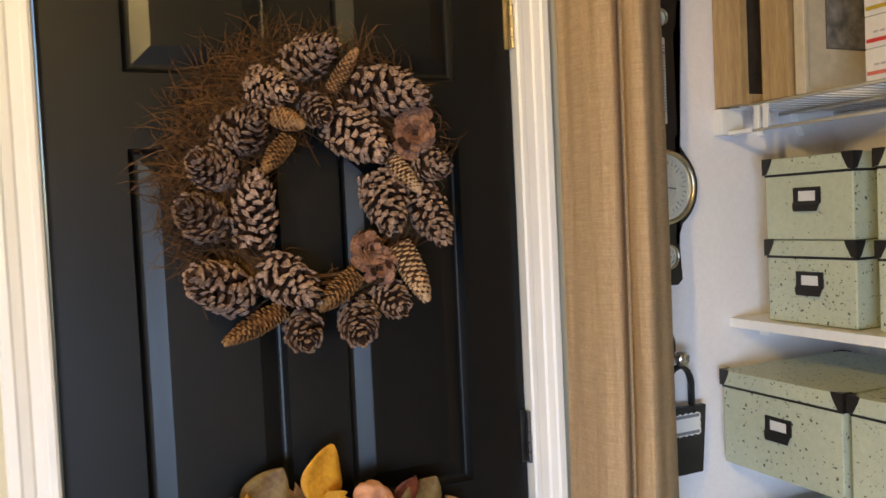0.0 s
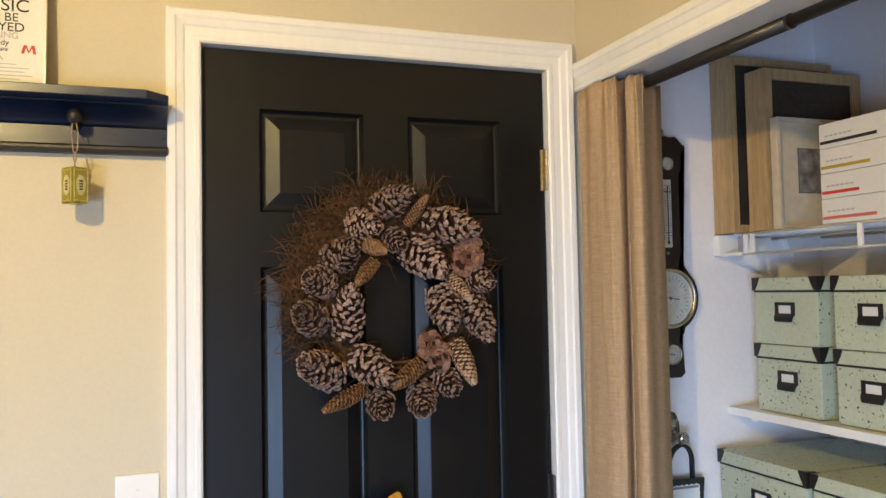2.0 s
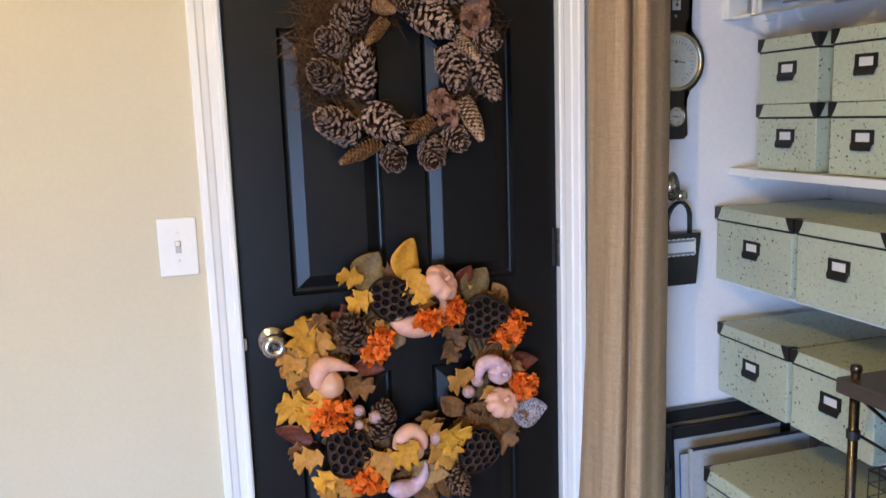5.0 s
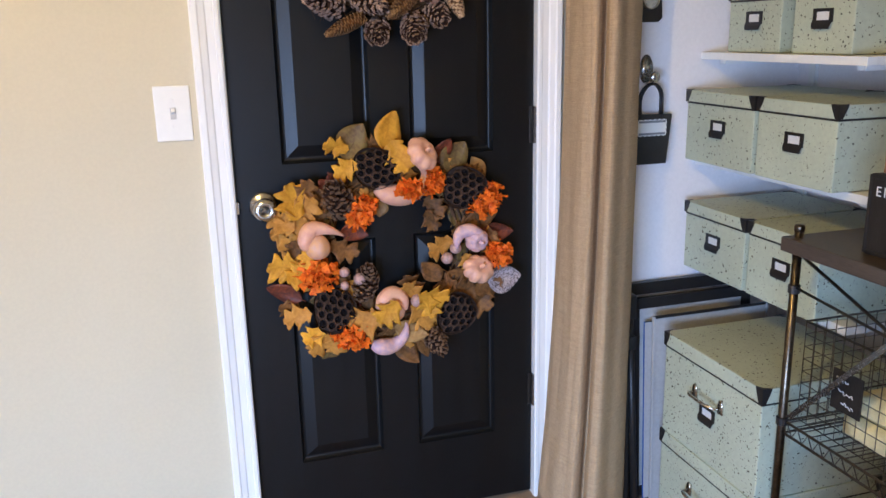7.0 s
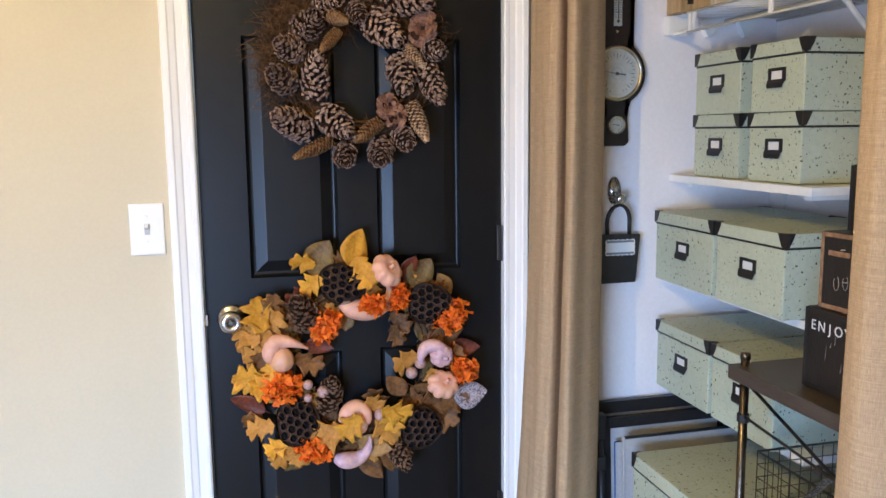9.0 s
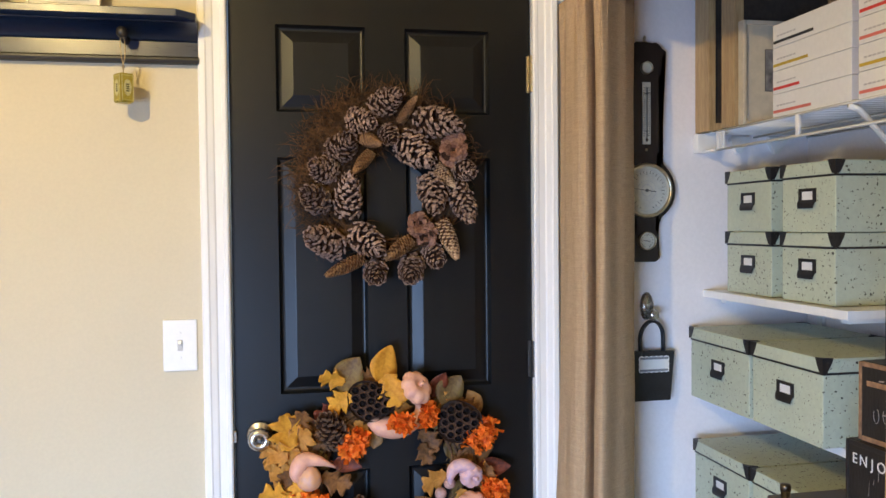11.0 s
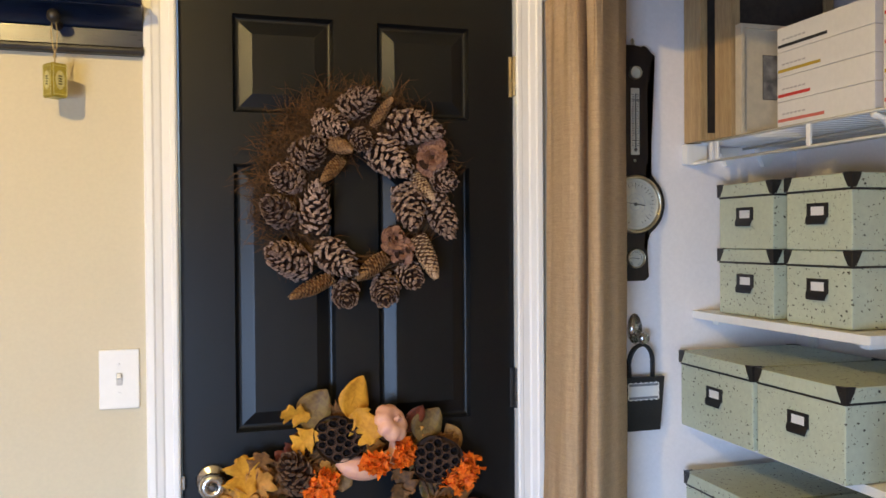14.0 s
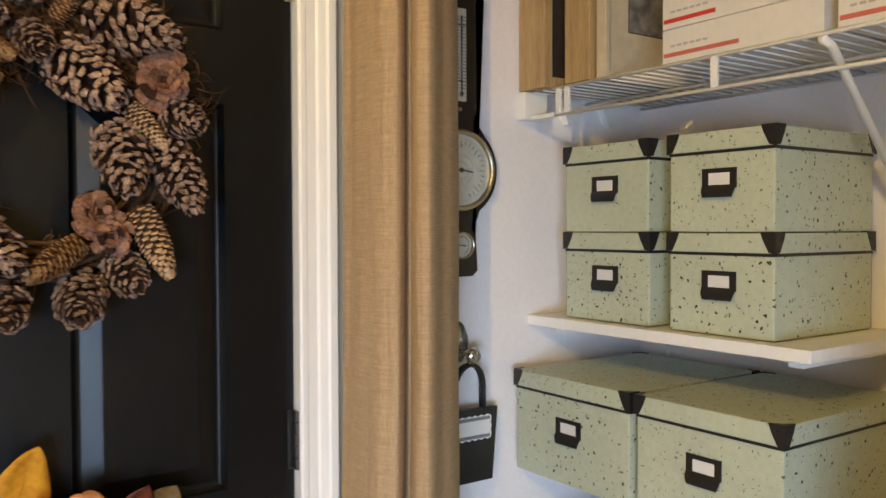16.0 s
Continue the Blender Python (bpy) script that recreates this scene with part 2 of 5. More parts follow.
def part(name, bm, mats, parent, label="", smooth=False, m=None, kind=""):
    me = bm if isinstance(bm, bpy.types.Mesh) else mesh_of(bm, name, mats, smooth)
    ob = new(name, me)
    ob.parent = parent
    if m is not None:
        ob.matrix_basis = m
    return tagged(ob, label, kind=kind)


def setting(name, bm, mats, label, category, smooth=False):
    ob = new(name, mesh_of(bm, name, mats, smooth))
    return tagged(ob, label, category, kind="structure")


def box(bm, x0, x1, y0, y1, z0, z1, bevel=0.0, mi=0):
    r = bmesh.ops.create_cube(bm, size=1.0, matrix=Matrix.LocRotScale(((x0 + x1) / 2, (y0 + y1) / 2, (z0 + z1) / 2), None, (abs(x1 - x0), abs(y1 - y0), abs(z1 - z0))))
    faces = {f for v in r["verts"] for f in v.link_faces}
    for f in faces:
        f.material_index = mi
    if bevel:
        bmesh.ops.bevel(bm, geom=list({e for f in faces for e in f.edges}), offset=bevel, segments=2, affect="EDGES", profile=0.6)
    return bm


def boxed(*a, **k):
    return box(bmesh.new(), *a, **k)


def lathe(bm, profile, m=None, seg=24, mi=0):
    """Revolves (radius, height) pairs about local z."""
    m = m or Matrix()
    rings = []
    for r, h in profile:
        rings.append([bm.verts.new(m @ Vector((r * math.cos(2 * math.pi * k / seg), r * math.sin(2 * math.pi * k / seg), h))) for k in range(seg)] if r > 1e-5 else [bm.verts.new(m @ Vector((0, 0, h)))])
    for a, b in zip(rings, rings[1:]):
        for k in range(seg):
            vs = [a[k % len(a)], a[(k + 1) % len(a)], b[(k + 1) % len(b)], b[k % len(b)]]
            vs = list(dict.fromkeys(vs))
            if len(vs) > 2:
                bm.faces.new(vs).material_index = mi
    return bm


def tube(bm, pts, r, seg=8, mi=0, taper=None):
    """A round bar along points; taper gives a radius for each point."""
    pts = [Vector(p) for p in pts]
    rings = []
    side = None
    for i, p in enumerate(pts):
        d = (pts[min(i + 1, len(pts) - 1)] - pts[max(i - 1, 0)]).normalized()
        if side is None:
            side = d.orthogonal().normalized()
        side = (side - d * side.dot(d)).normalized()
        up = d.cross(side)
        rad = taper[i] if taper else r
        rings.append([bm.verts.new(p + rad * (math.cos(2 * math.pi * k / seg) * side + math.sin(2 * math.pi * k / seg) * up)) for k in range(seg)])
    for a, b in zip(rings, rings[1:]):
        for k in range(seg):
            bm.faces.new((a[k], a[(k + 1) % seg], b[(k + 1) % seg], b[k])).material_index = mi
    for ring in (rings[0], rings[-1]):
        bm.faces.new(ring).material_index = mi
    return bm


def plate(bm, outline, z0, z1, m=None, mi=0):
    """Extrudes a flat outline of (u, v) between two heights along local z."""
    m = m or Matrix()
    lo = [bm.verts.new(m @ Vector((u, v, z0))) for u, v in outline]
    hi = [bm.verts.new(m @ Vector((u, v, z1))) for u, v in outline]
    bm.faces.new(lo[::-1]).material_index = mi
    bm.faces.new(hi).material_index = mi
    for k in range(len(lo)):
        j = (k + 1) % len(lo)
        bm.faces.new((lo[k], lo[j], hi[j], hi[k])).material_index = mi
    return bm


def smooth_path(pts, n):
    """Catmull-Rom through plan points."""
    p = [Vector(q) for q in pts]
    p = [2 * p[0] - p[1]] + p + [2 * p[-1] - p[-2]]
    out = []
    for i in range(n + 1):
        u = i / n * (len(p) - 3)
        k = min(int(u), len(p) - 4)
        t = u - k
        a, b, c, d = p[k : k + 4]
        out.append(0.5 * ((2 * b) + (c - a) * t + (2 * a - 5 * b + 4 * c - d) * t * t + (3 * b - a - 3 * c + d) * t ** 3))
    return out


FACING = Matrix(((1, 0, 0, 0), (0, 0, -1, 0), (0, 1, 0, 0), (0, 0, 0, 1)))  # u to the right, v up, out of the door wall
FACING_CLOSET = Matrix(((0, 0, -1, 0), (-1, 0, 0, 0), (0, 1, 0, 0), (0, 0, 0, 1)))  # u towards the room's back, v up, out of the shelves


def lettering(text, size, m, material, parent, name="lettering"):
    cu = bpy.data.curves.new(name, "FONT")
    cu.body, cu.size, cu.align_x, cu.extrude = text, size, "CENTER", 0.0004
    tmp = new(name, cu)
    me = bpy.data.meshes.new_from_object(tmp.evaluated_get(bpy.context.evaluated_depsgraph_get()))
    bpy.data.objects.remove(tmp)
    me.materials.clear()
    me.materials.append(material)
    ob = new(name, me)
    ob.parent = parent
    ob.matrix_basis = m
    return ob


# ---- the room ----
W = -0.012          # face of the door wall
X0 = 0.847          # face of the closet wall
BACK = 1.565        # closet's back wall
NEAR = -3.4         # wall behind the camera
LEFT = -2.7
HIGH = 2.44
HEAD = 2.005        # underside of the closet's header
END = -1.75         # closet's far jamb

setting("floor", boxed(LEFT, BACK, NEAR, 0.2, -0.06, 0.0), CARPET, "beige looped carpet over the whole floor", "carpet")
setting("ceiling", boxed(LEFT - 0.1, BACK + 0.1, NEAR - 0.1, 0.2, HIGH, HIGH + 0.1), CEIL, "flat white painted ceiling", "ceiling")

bm = bmesh.new()
box(bm, LEFT - 0.1, -0.020, W, 0.12, 0, HIGH), box(bm, 0.782, X0 + 0.11, W, 0.12, 0, HIGH), box(bm, -0.020, 0.782, W, 0.12, 2.062, HIGH)
setting("wall_north", bm, WALL, "beige painted wall around the dark door", "wall")
setting("wall_closet_end", boxed(X0 + 0.11, BACK + 0.1, W, 0.12, 0, HIGH), CLOSET, "white painted end wall of the closet", "wall")
setting("wall_closet_back", boxed(BACK, BACK + 0.1, END - 0.3, W, 0, HIGH), CLOSET, "white painted back wall of the closet", "wall")
setting("wall_closet_south", boxed(X0 + 0.11, BACK, END - 0.4, END - 0.3, 0, HIGH), CLOSET, "white painted wall closing the closet", "wall")
bm = bmesh.new()
box(bm, X0, X0 + 0.11, END, W, HEAD + 0.018, HIGH), box(bm, X0, X0 + 0.11, NEAR, END, 0, HIGH)
setting("wall_east", bm, WALL, "beige painted wall over the curtained closet opening", "wall")
setting("closet_soffit", boxed(X0 + 0.002, X0 + 0.108, END, W, HEAD, HEAD + 0.018), TRIM, "painted lining under the closet header", "trim")
bm = bmesh.new()
WX0, WX1, WZ0, WZ1 = -2.10, -0.60, 0.10, 1.30
box(bm, LEFT - 0.1, WX0, NEAR - 0.1, NEAR, 0, HIGH), box(bm, WX1, BACK, NEAR - 0.1, NEAR, 0, HIGH), box(bm, WX0, WX1, NEAR - 0.1, NEAR, 0, WZ0), box(bm, WX0, WX1, NEAR - 0.1, NEAR, WZ1, HIGH)
setting("wall_south", bm, WALL, "beige painted wall with the window opening", "wall")
setting("wall_west", boxed(LEFT - 0.1, LEFT, NEAR, W, 0, HIGH), WALL, "plain beige painted wall", "wall")

CASING = [(0.0, 0.0), (0.0, 0.010), (0.004, 0.013), (0.012, 0.013), (0.014, 0.011), (0.030, 0.011), (0.034, 0.014), (0.046, 0.017), (0.050, 0.020), (0.062, 0.020), (0.066, 0.016), (0.066, 0.0)]


def door_casing(name, x0, x1, zt, label):
    bm = bmesh.new()
    rows = []
    for d, h in CASING:
        y = W - h
        rows.append([bm.verts.new(p) for p in ((x0 - d, y, 0), (x0 - d, y, zt + d), (x1 + d, y, zt + d), (x1 + d, y, 0))])
    for a, b in zip(rows, rows[1:]):
        for k in range(3):
            bm.faces.new((a[k], a[k + 1], b[k + 1], b[k]))
    return setting(name, bm, TRIM, label, "door casing")


door_casing("trim_door", -0.004, 0.764, 2.048, "white moulded casing around the dark door")
bm = bmesh.new()
box(bm, -0.020, -0.003, W - 0.004, 0.12, 0, 2.062, 0.0015), box(bm, 0.765, 0.782, W - 0.004, 0.12, 0, 2.062, 0.0015), box(bm, -0.003, 0.765, W - 0.004, 0.12, 2.048, 2.062, 0.0015)
setting("door_jamb", bm, TRIM, "white painted wooden door jamb", "door jamb")

# header trim over the closet opening
bm = bmesh.new()
rows = []
for d, h in CASING:
    rows.append([bm.verts.new((X0 - h, W - 0.002, HEAD - 0.004 + d)), bm.verts.new((X0 - h, END - 0.06, HEAD - 0.004 + d))])
for a, b in zip(rows, rows[1:]):
    bm.faces.new((a[0], a[1], b[1], b[0]))
setting("trim_closet", bm, TRIM, "white moulded trim over the closet opening", "trim")

# the door
door = thing("door_1", (0, 0, 0.012), "dark charcoal six-panel door, closed, hung with two wreaths", "door", kind="structure")
SX = (0.0, 0.112, 0.332, 0.432, 0.652, 0.762)
PZ = ((0.205, 0.800), (1.000, 1.588), (1.700, 1.914))
bm = bmesh.new()
H = 2.033
for x0, x1 in ((0, 0.112), (0.652, 0.762), (0.332, 0.432)):
    box(bm, x0, x1, 0.0, 0.035, 0, H)
cuts = [0] + [z for p in PZ for z in p] + [H]
for z0, z1 in zip(cuts[::2], cuts[1::2]):
    for x0, x1 in ((0.112, 0.332), (0.432, 0.652)):
        box(bm, x0, x1, 0.0, 0.035, z0, z1)
part("slab", bm, DOOR, door)


def door_panel(x0, x1, z0, z1):
    """Moulded recess, sloped bevel and raised field."""
    bm = bmesh.new()
    steps = [(0.0, 0.0), (0.003, 0.006), (0.007, 0.011), (0.010, 0.012), (0.014, 0.012), (0.040, 0.003), (0.042, 0.0025)]
    rows = []
    for d, y in steps:
        rows.append([bm.verts.new(p) for p in ((x0 + d, y, z0 + d), (x1 - d, y, z0 + d), (x1 - d, y, z1 - d), (x0 + d, y, z1 - d))])
    for a, b in zip(rows, rows[1:]):
        for k in range(4):
            bm.faces.new((a[k], a[(k + 1) % 4], b[(k + 1) % 4], b[k]))
    bm.faces.new(rows[-1])
    return bm


for z0, z1 in PZ:
    for x0, x1 in ((0.112, 0.332), (0.432, 0.652)):
        part("panel", door_panel(x0, x1, z0, z1), DOOR, door)
KZ = 0.903
bm = bmesh.new()
out = Matrix.Translation((0.060, 0, KZ)) @ Matrix.Rotation(radians(90), 4, "X")
lathe(bm, [(0, 0), (0.033, 0), (0.034, 0.004), (0.030, 0.008), (0.016, 0.011), (0.012, 0.018), (0.012, 0.032), (0.018, 0.036), (0.026, 0.043), (0.0285, 0.052), (0.027, 0.060), (0.020, 0.065), (0.012, 0.066), (0.011, 0.063), (0, 0.063)], out, 32)
knob = part("door_handle", bm, CHROME, door, "round brushed nickel door knob", True)
part("keyhole", lathe(bmesh.new(), [(0, 0.0632), (0.006, 0.0632), (0.006, 0.066), (0.004, 0.067), (0, 0.067)], out, 16), STEEL, knob)
part("latch_plate", boxed(-0.004, 0.004, -0.012, 0.0, KZ - 0.014, KZ + 0.014, 0.001), CHROME, door, "small nickel latch plate")
for z0, m in ((1.759, BRASS), (1.015, STEEL), (0.273, STEEL)):
    bm = bmesh.new()
    for k in range(5):
        lathe(bm, [(0, 0.0005), (0.006, 0.0005), (0.0065, 0.002), (0.0065, 0.0172), (0.006, 0.0185), (0, 0.0185)], Matrix.Translation((0.7645, -0.011, z0 + k * 0.019)), 12)
    box(bm, 0.752, 0.7635, -0.0025, 0.001, z0, z0 + 0.095, 0.0005)
    part("hinge", bm, m, door, "metal butt hinge")

# ceiling lamp
lamp = thing("ceiling_light", LAMP, "small ceiling lamp with a warm bulb under an added white dish", "lamp")
part("mount", lathe(bmesh.new(), [(0, 0.12), (0.07, 0.12), (0.07, 0.105), (0.03, 0.09), (0.022, 0.05), (0.018, 0.035), (0, 0.035)], None, 24), TRIM, lamp, "", True)
# unseen dish, added to cut the bulb's bounce off the ceiling
part("bounce_blocker", lathe(bmesh.new(), [(0.020, 0.052), (0.060, 0.050), (0.150, 0.032), (0.185, 0.020), (0.188, 0.023), (0.152, 0.036), (0.060, 0.055), (0.020, 0.057)], None, 36), TRIM, lamp, "unseen white dish added to keep bulb light off the ceiling", True)
part("bulb", lathe(bmesh.new(), [(0, 0.034), (0.014, 0.032), (0.016, 0.02), (0.028, 0.0), (0.034, -0.02), (0.030, -0.042), (0.018, -0.056), (0, -0.06)], None, 24), BULB, lamp, "glowing warm bulb", True)

# window that lets the daylight in
win = thing("window_1", ((WX0 + WX1) / 2, NEAR - 0.05, WZ0), "white framed window with daylight behind", "window", kind="structure")
bm = bmesh.new()
hw, hh = (WX1 - WX0) / 2, WZ1 - WZ0
for x0, x1, z0, z1 in ((-hw, -hw + 0.05, 0, hh), (hw - 0.05, hw, 0, hh), (-hw + 0.05, hw - 0.05, 0, 0.05), (-hw + 0.05, hw - 0.05, hh - 0.05, hh)):
    box(bm, x0, x1, -0.04, 0.0, z0, z1)
part("window_frame", bm, TRIM, win)

# ---- light switch and coat rack on the door wall ----
sw = thing("light_switch", (-0.1235, W, 1.146), "white oversize toggle light switch plate on the beige wall", "light switch")
bm = boxed(-0.0395, 0.0395, -0.006, 0, -0.062, 0.062, 0.003)
part("plate", bm, PLASTIC, sw)
# raised block in duller plastic; the slot's shade is in its colour
part("toggle_slot", boxed(-0.006, 0.006, -0.0075, -0.004, -0.013, 0.013, 0.0008), mat("slot_shadow_plastic", (0.5, 0.47, 0.42), 0.5), sw)
bm = bmesh.new()
plate(bm, [(-0.004, -0.003), (0.004, -0.003), (0.004, 0.006), (-0.004, 0.006)], 0.006, 0.016, FACING @ Matrix.Rotation(radians(-25), 4, "X"))
part("toggle", bm, PLASTIC, sw)
for z in (-0.030, 0.030):
    part("screw", lathe(bmesh.new(), [(0, 0), (0.0032, 0), (0.0028, 0.0012), (0, 0.0014)], Matrix.Translation((0, -0.006, z)) @ Matrix.Rotation(radians(90), 4, "X"), 12), PLASTIC, sw)

RX = -0.067
rack = thing("coat_rack", (RX, W, 1.818), "black painted wooden coat rack with a shelf ledge, on the wall", "coat rack")
bm = bmesh.new()
box(bm, -1.25, 0, -0.018, 0, 0.012, 0.0855, 0.0015)
part("back_board", bm, NAVY, rack)
bm = bmesh.new()
tube(bm, [(-1.25, -0.020, 0.007), (0, -0.020, 0.007)], 0.008, 10)
box(bm, -1.25, 0, -0.019, 0, -0.001, 0.0118)
part("bead", bm, BLACKMETAL, rack)
bm = bmesh.new()
plate(bm, [(-1.25, 0), (-1.25, -0.118), (-0.038, -0.118), (0.0, -0.080), (0.0, 0)], 0.086, 0.103)
bmesh.ops.bevel(bm, geom=list(bm.edges), offset=0.0015, segments=1, affect="EDGES")
part("ledge", bm, NAVY, rack)
bm = bmesh.new()
rows = []
for k in range(9):
    a = k / 8 * math.pi / 2
    y, z = -0.018 - 0.060 * (1 - math.cos(a)), 0.049 + 0.036 * math.sin(a)
    rows.append([bm.verts.new((-1.25, y, z)), bm.verts.new((-0.002, y, z))])
rows.append([bm.verts.new((-1.25, -0.018, 0.0855)), bm.verts.new((-0.002, -0.018, 0.0855))])
for a, b in zip(rows, rows[1:] + rows[:1]):
    bm.faces.new((a[0], a[1], b[1], b[0]))
for k in (0, 1):
    bm.faces.new([r[k] for r in rows])
part("cove_moulding", bm, NAVY, rack, "", True)
for x in (-0.163, -0.458, -0.753, -1.048):
    bm = bmesh.new()
    lathe(bm, [(0.010, 0.0), (0.010, 0.004), (0.006, 0.008), (0.0055, 0.038), (0.0115, 0.044), (0.0135, 0.052), (0.0115, 0.061), (0.006, 0.065), (0, 0.066)], Matrix.Translation((x, -0.017, 0.050)) @ Matrix.Rotation(radians(82), 4, "X"), 18)
    part("peg", bm, BLACKMETAL, rack, "black ball-ended peg", True)

tag = thing("hanging_tin", (-0.229, W - 0.066, 1.715), "small green and gold printed tin hung on a twine loop", "ornament")
turn = Matrix.Rotation(radians(38), 4, "Z") @ Matrix.Diagonal((0.86, 0.86, 1, 1))
bm = bmesh.new()
plate(bm, [(-0.019, -0.021), (0.019, -0.021), (0.019, 0.021), (-0.019, 0.021)], 0.0, 0.066, turn)
bmesh.ops.bevel(bm, geom=list(bm.edges), offset=0.0025, segments=2, affect="EDGES")
tin = part("tin_body", bm, TIN, tag)
CREAM = mat("cream_print", (0.55, 0.50, 0.22), 0.5, vary=0.25, scale=90, fine=300, bump=0)
GILT = mat("gilt_print", (0.47, 0.40, 0.10), 0.4, 0.3, vary=0.25, scale=90, fine=300, bump=0)
DARKPRINT = mat("dark_green_print", (0.06, 0.055, 0.012), 0.5, vary=0.3, scale=90, bump=0)
for face, u in ((turn @ FACING @ Matrix.Translation((0, 0, 0.0212)), 0.011), (turn @ Matrix.Rotation(radians(-90), 4, "Z") @ FACING @ Matrix.Translation((0, 0, 0.0192)), 0.011)):
    ring = [(u * math.cos(a / 12 * math.tau), 0.033 + 0.019 * math.sin(a / 12 * math.tau)) for a in range(12)]
    part("printed_oval", plate(bmesh.new(), ring, 0, 0.0004, face), CREAM, tin)
    bm = bmesh.new()
    for k in range(4):
        plate(bm, [(-0.005, 0.024 + k * 0.005), (0.005, 0.024 + k * 0.005), (0.004, 0.027 + k * 0.005), (-0.004, 0.027 + k * 0.005)], 0.0005, 0.0008, face)
    part("printed_mark", bm, DARKPRINT, tin)
    for v0, v1 in ((0.004, 0.0065), (0.0595, 0.062)):
        part("printed_band", plate(bmesh.new(), [(-0.015, v0), (0.015, v0), (0.015, v1), (-0.015, v1)], 0.0, 0.0004, face), GILT, tin)
    for u0 in (-0.0165, 0.0145):
        part("printed_edge", plate(bmesh.new(), [(u0, 0.003), (u0 + 0.002, 0.003), (u0 + 0.002, 0.063), (u0, 0.063)], 0.0, 0.0004, face), CREAM, tin)
bm = bmesh.new()
tube(bm, [(0, 0, 0.066), (-0.001, 0, 0.085), (0.004, -0.001, 0.10), (0.0055, -0.002, 0.130), (0.002, -0.003, 0.152), (-0.004, -0.001, 0.150), (-0.006, 0.0, 0.128), (-0.003, 0, 0.10), (0.001, 0, 0.085), (0, 0.001, 0.066)], 0.0011, 6)
lathe(bm, [(0, 0.077), (0.003, 0.079), (0.003, 0.086), (0, 0.088)], None, 8)
part("twine", bm, TWINE, tag, "jute twine loop")

chart = thing("framed_print", (-0.356, W - 0.030, 1.9215), "white framed typographic print standing on the coat rack", "picture")
lean = Matrix.Rotation(radians(-5), 4, "X")
SILVER = mat("silver_frame", (0.62, 0.60, 0.55), 0.4, 0.4, vary=0.08, bump=0.04)
HC = 0.26
EDGE = 0.078
for x0, x1, z0, z1 in ((-EDGE, 0.005 - EDGE, 0, HC), (EDGE - 0.005, EDGE, 0, HC), (0.005 - EDGE, EDGE - 0.005, 0, 0.005), (0.005 - EDGE, EDGE - 0.005, HC - 0.005, HC)):
    part("frame_bar", boxed(x0, x1, -0.030, -0.016, z0, z1, 0.001), SILVER, chart, m=lean)
sheet = part("print", boxed(0.005 - EDGE, EDGE - 0.005, -0.024, -0.018, 0.005, HC - 0.005), PAPER, chart, m=lean)
for text, v, size, tone in (("MUSIC", 0.145, 0.034, INK), ("TO BE", 0.126, 0.0225, INK), ("PLAYED", 0.107, 0.0235, INK), ("DURING", 0.0935, 0.0165, GREYINK), ("Study", 0.080, 0.0145, INK), ("Hours", 0.069, 0.0115, INK)):
    lettering(text, size, FACING @ Matrix.Translation((0, v, 0.0245)), tone, sheet)
RED = mat("red_print", (0.50, 0.05, 0.04), 0.6, vary=0.1, bump=0)
bm = bmesh.new()
for pts in ([(0.044, 0.068), (0.049, 0.068), (0.053, 0.084), (0.048, 0.084)], [(0.050, 0.084), (0.053, 0.084), (0.058, 0.071), (0.056, 0.069)], [(0.056, 0.069), (0.058, 0.071), (0.064, 0.084), (0.061, 0.084)], [(0.061, 0.084), (0.066, 0.084), (0.069, 0.068), (0.064, 0.068)]):
    plate(bm, pts, 0.0245, 0.0248, FACING)
part("red_emblem", bm, RED, sheet, m=Matrix.Translation((-0.008, 0, -0.002)))
bm = bmesh.new()
for k, w in enumerate((0.03, 0.05, 0.042, 0.055, 0.035)):
    plate(bm, [(-w, 0.050 - 0.007 * k), (w, 0.050 - 0.007 * k), (w, 0.0515 - 0.007 * k), (-w, 0.0515 - 0.007 * k)], 0.0245, 0.0247, FACING)
for pts in ([(-0.012, 0.076), (0.012, 0.076), (0.012, 0.078), (-0.012, 0.078)], [(-0.001, 0.062), (0.001, 0.062), (0.001, 0.076), (-0.001, 0.076)], [(-0.008, 0.058), (-0.005, 0.058), (0.001, 0.068), (-0.001, 0.068)], [(0.005, 0.058), (0.008, 0.058), (0.001, 0.068), (-0.001, 0.068)]):
    plate(bm, pts, 0.0245, 0.0247, FACING)
part("small_print", bm, GREYINK, sheet, m=Matrix.Translation((0, 0, -0.006)))


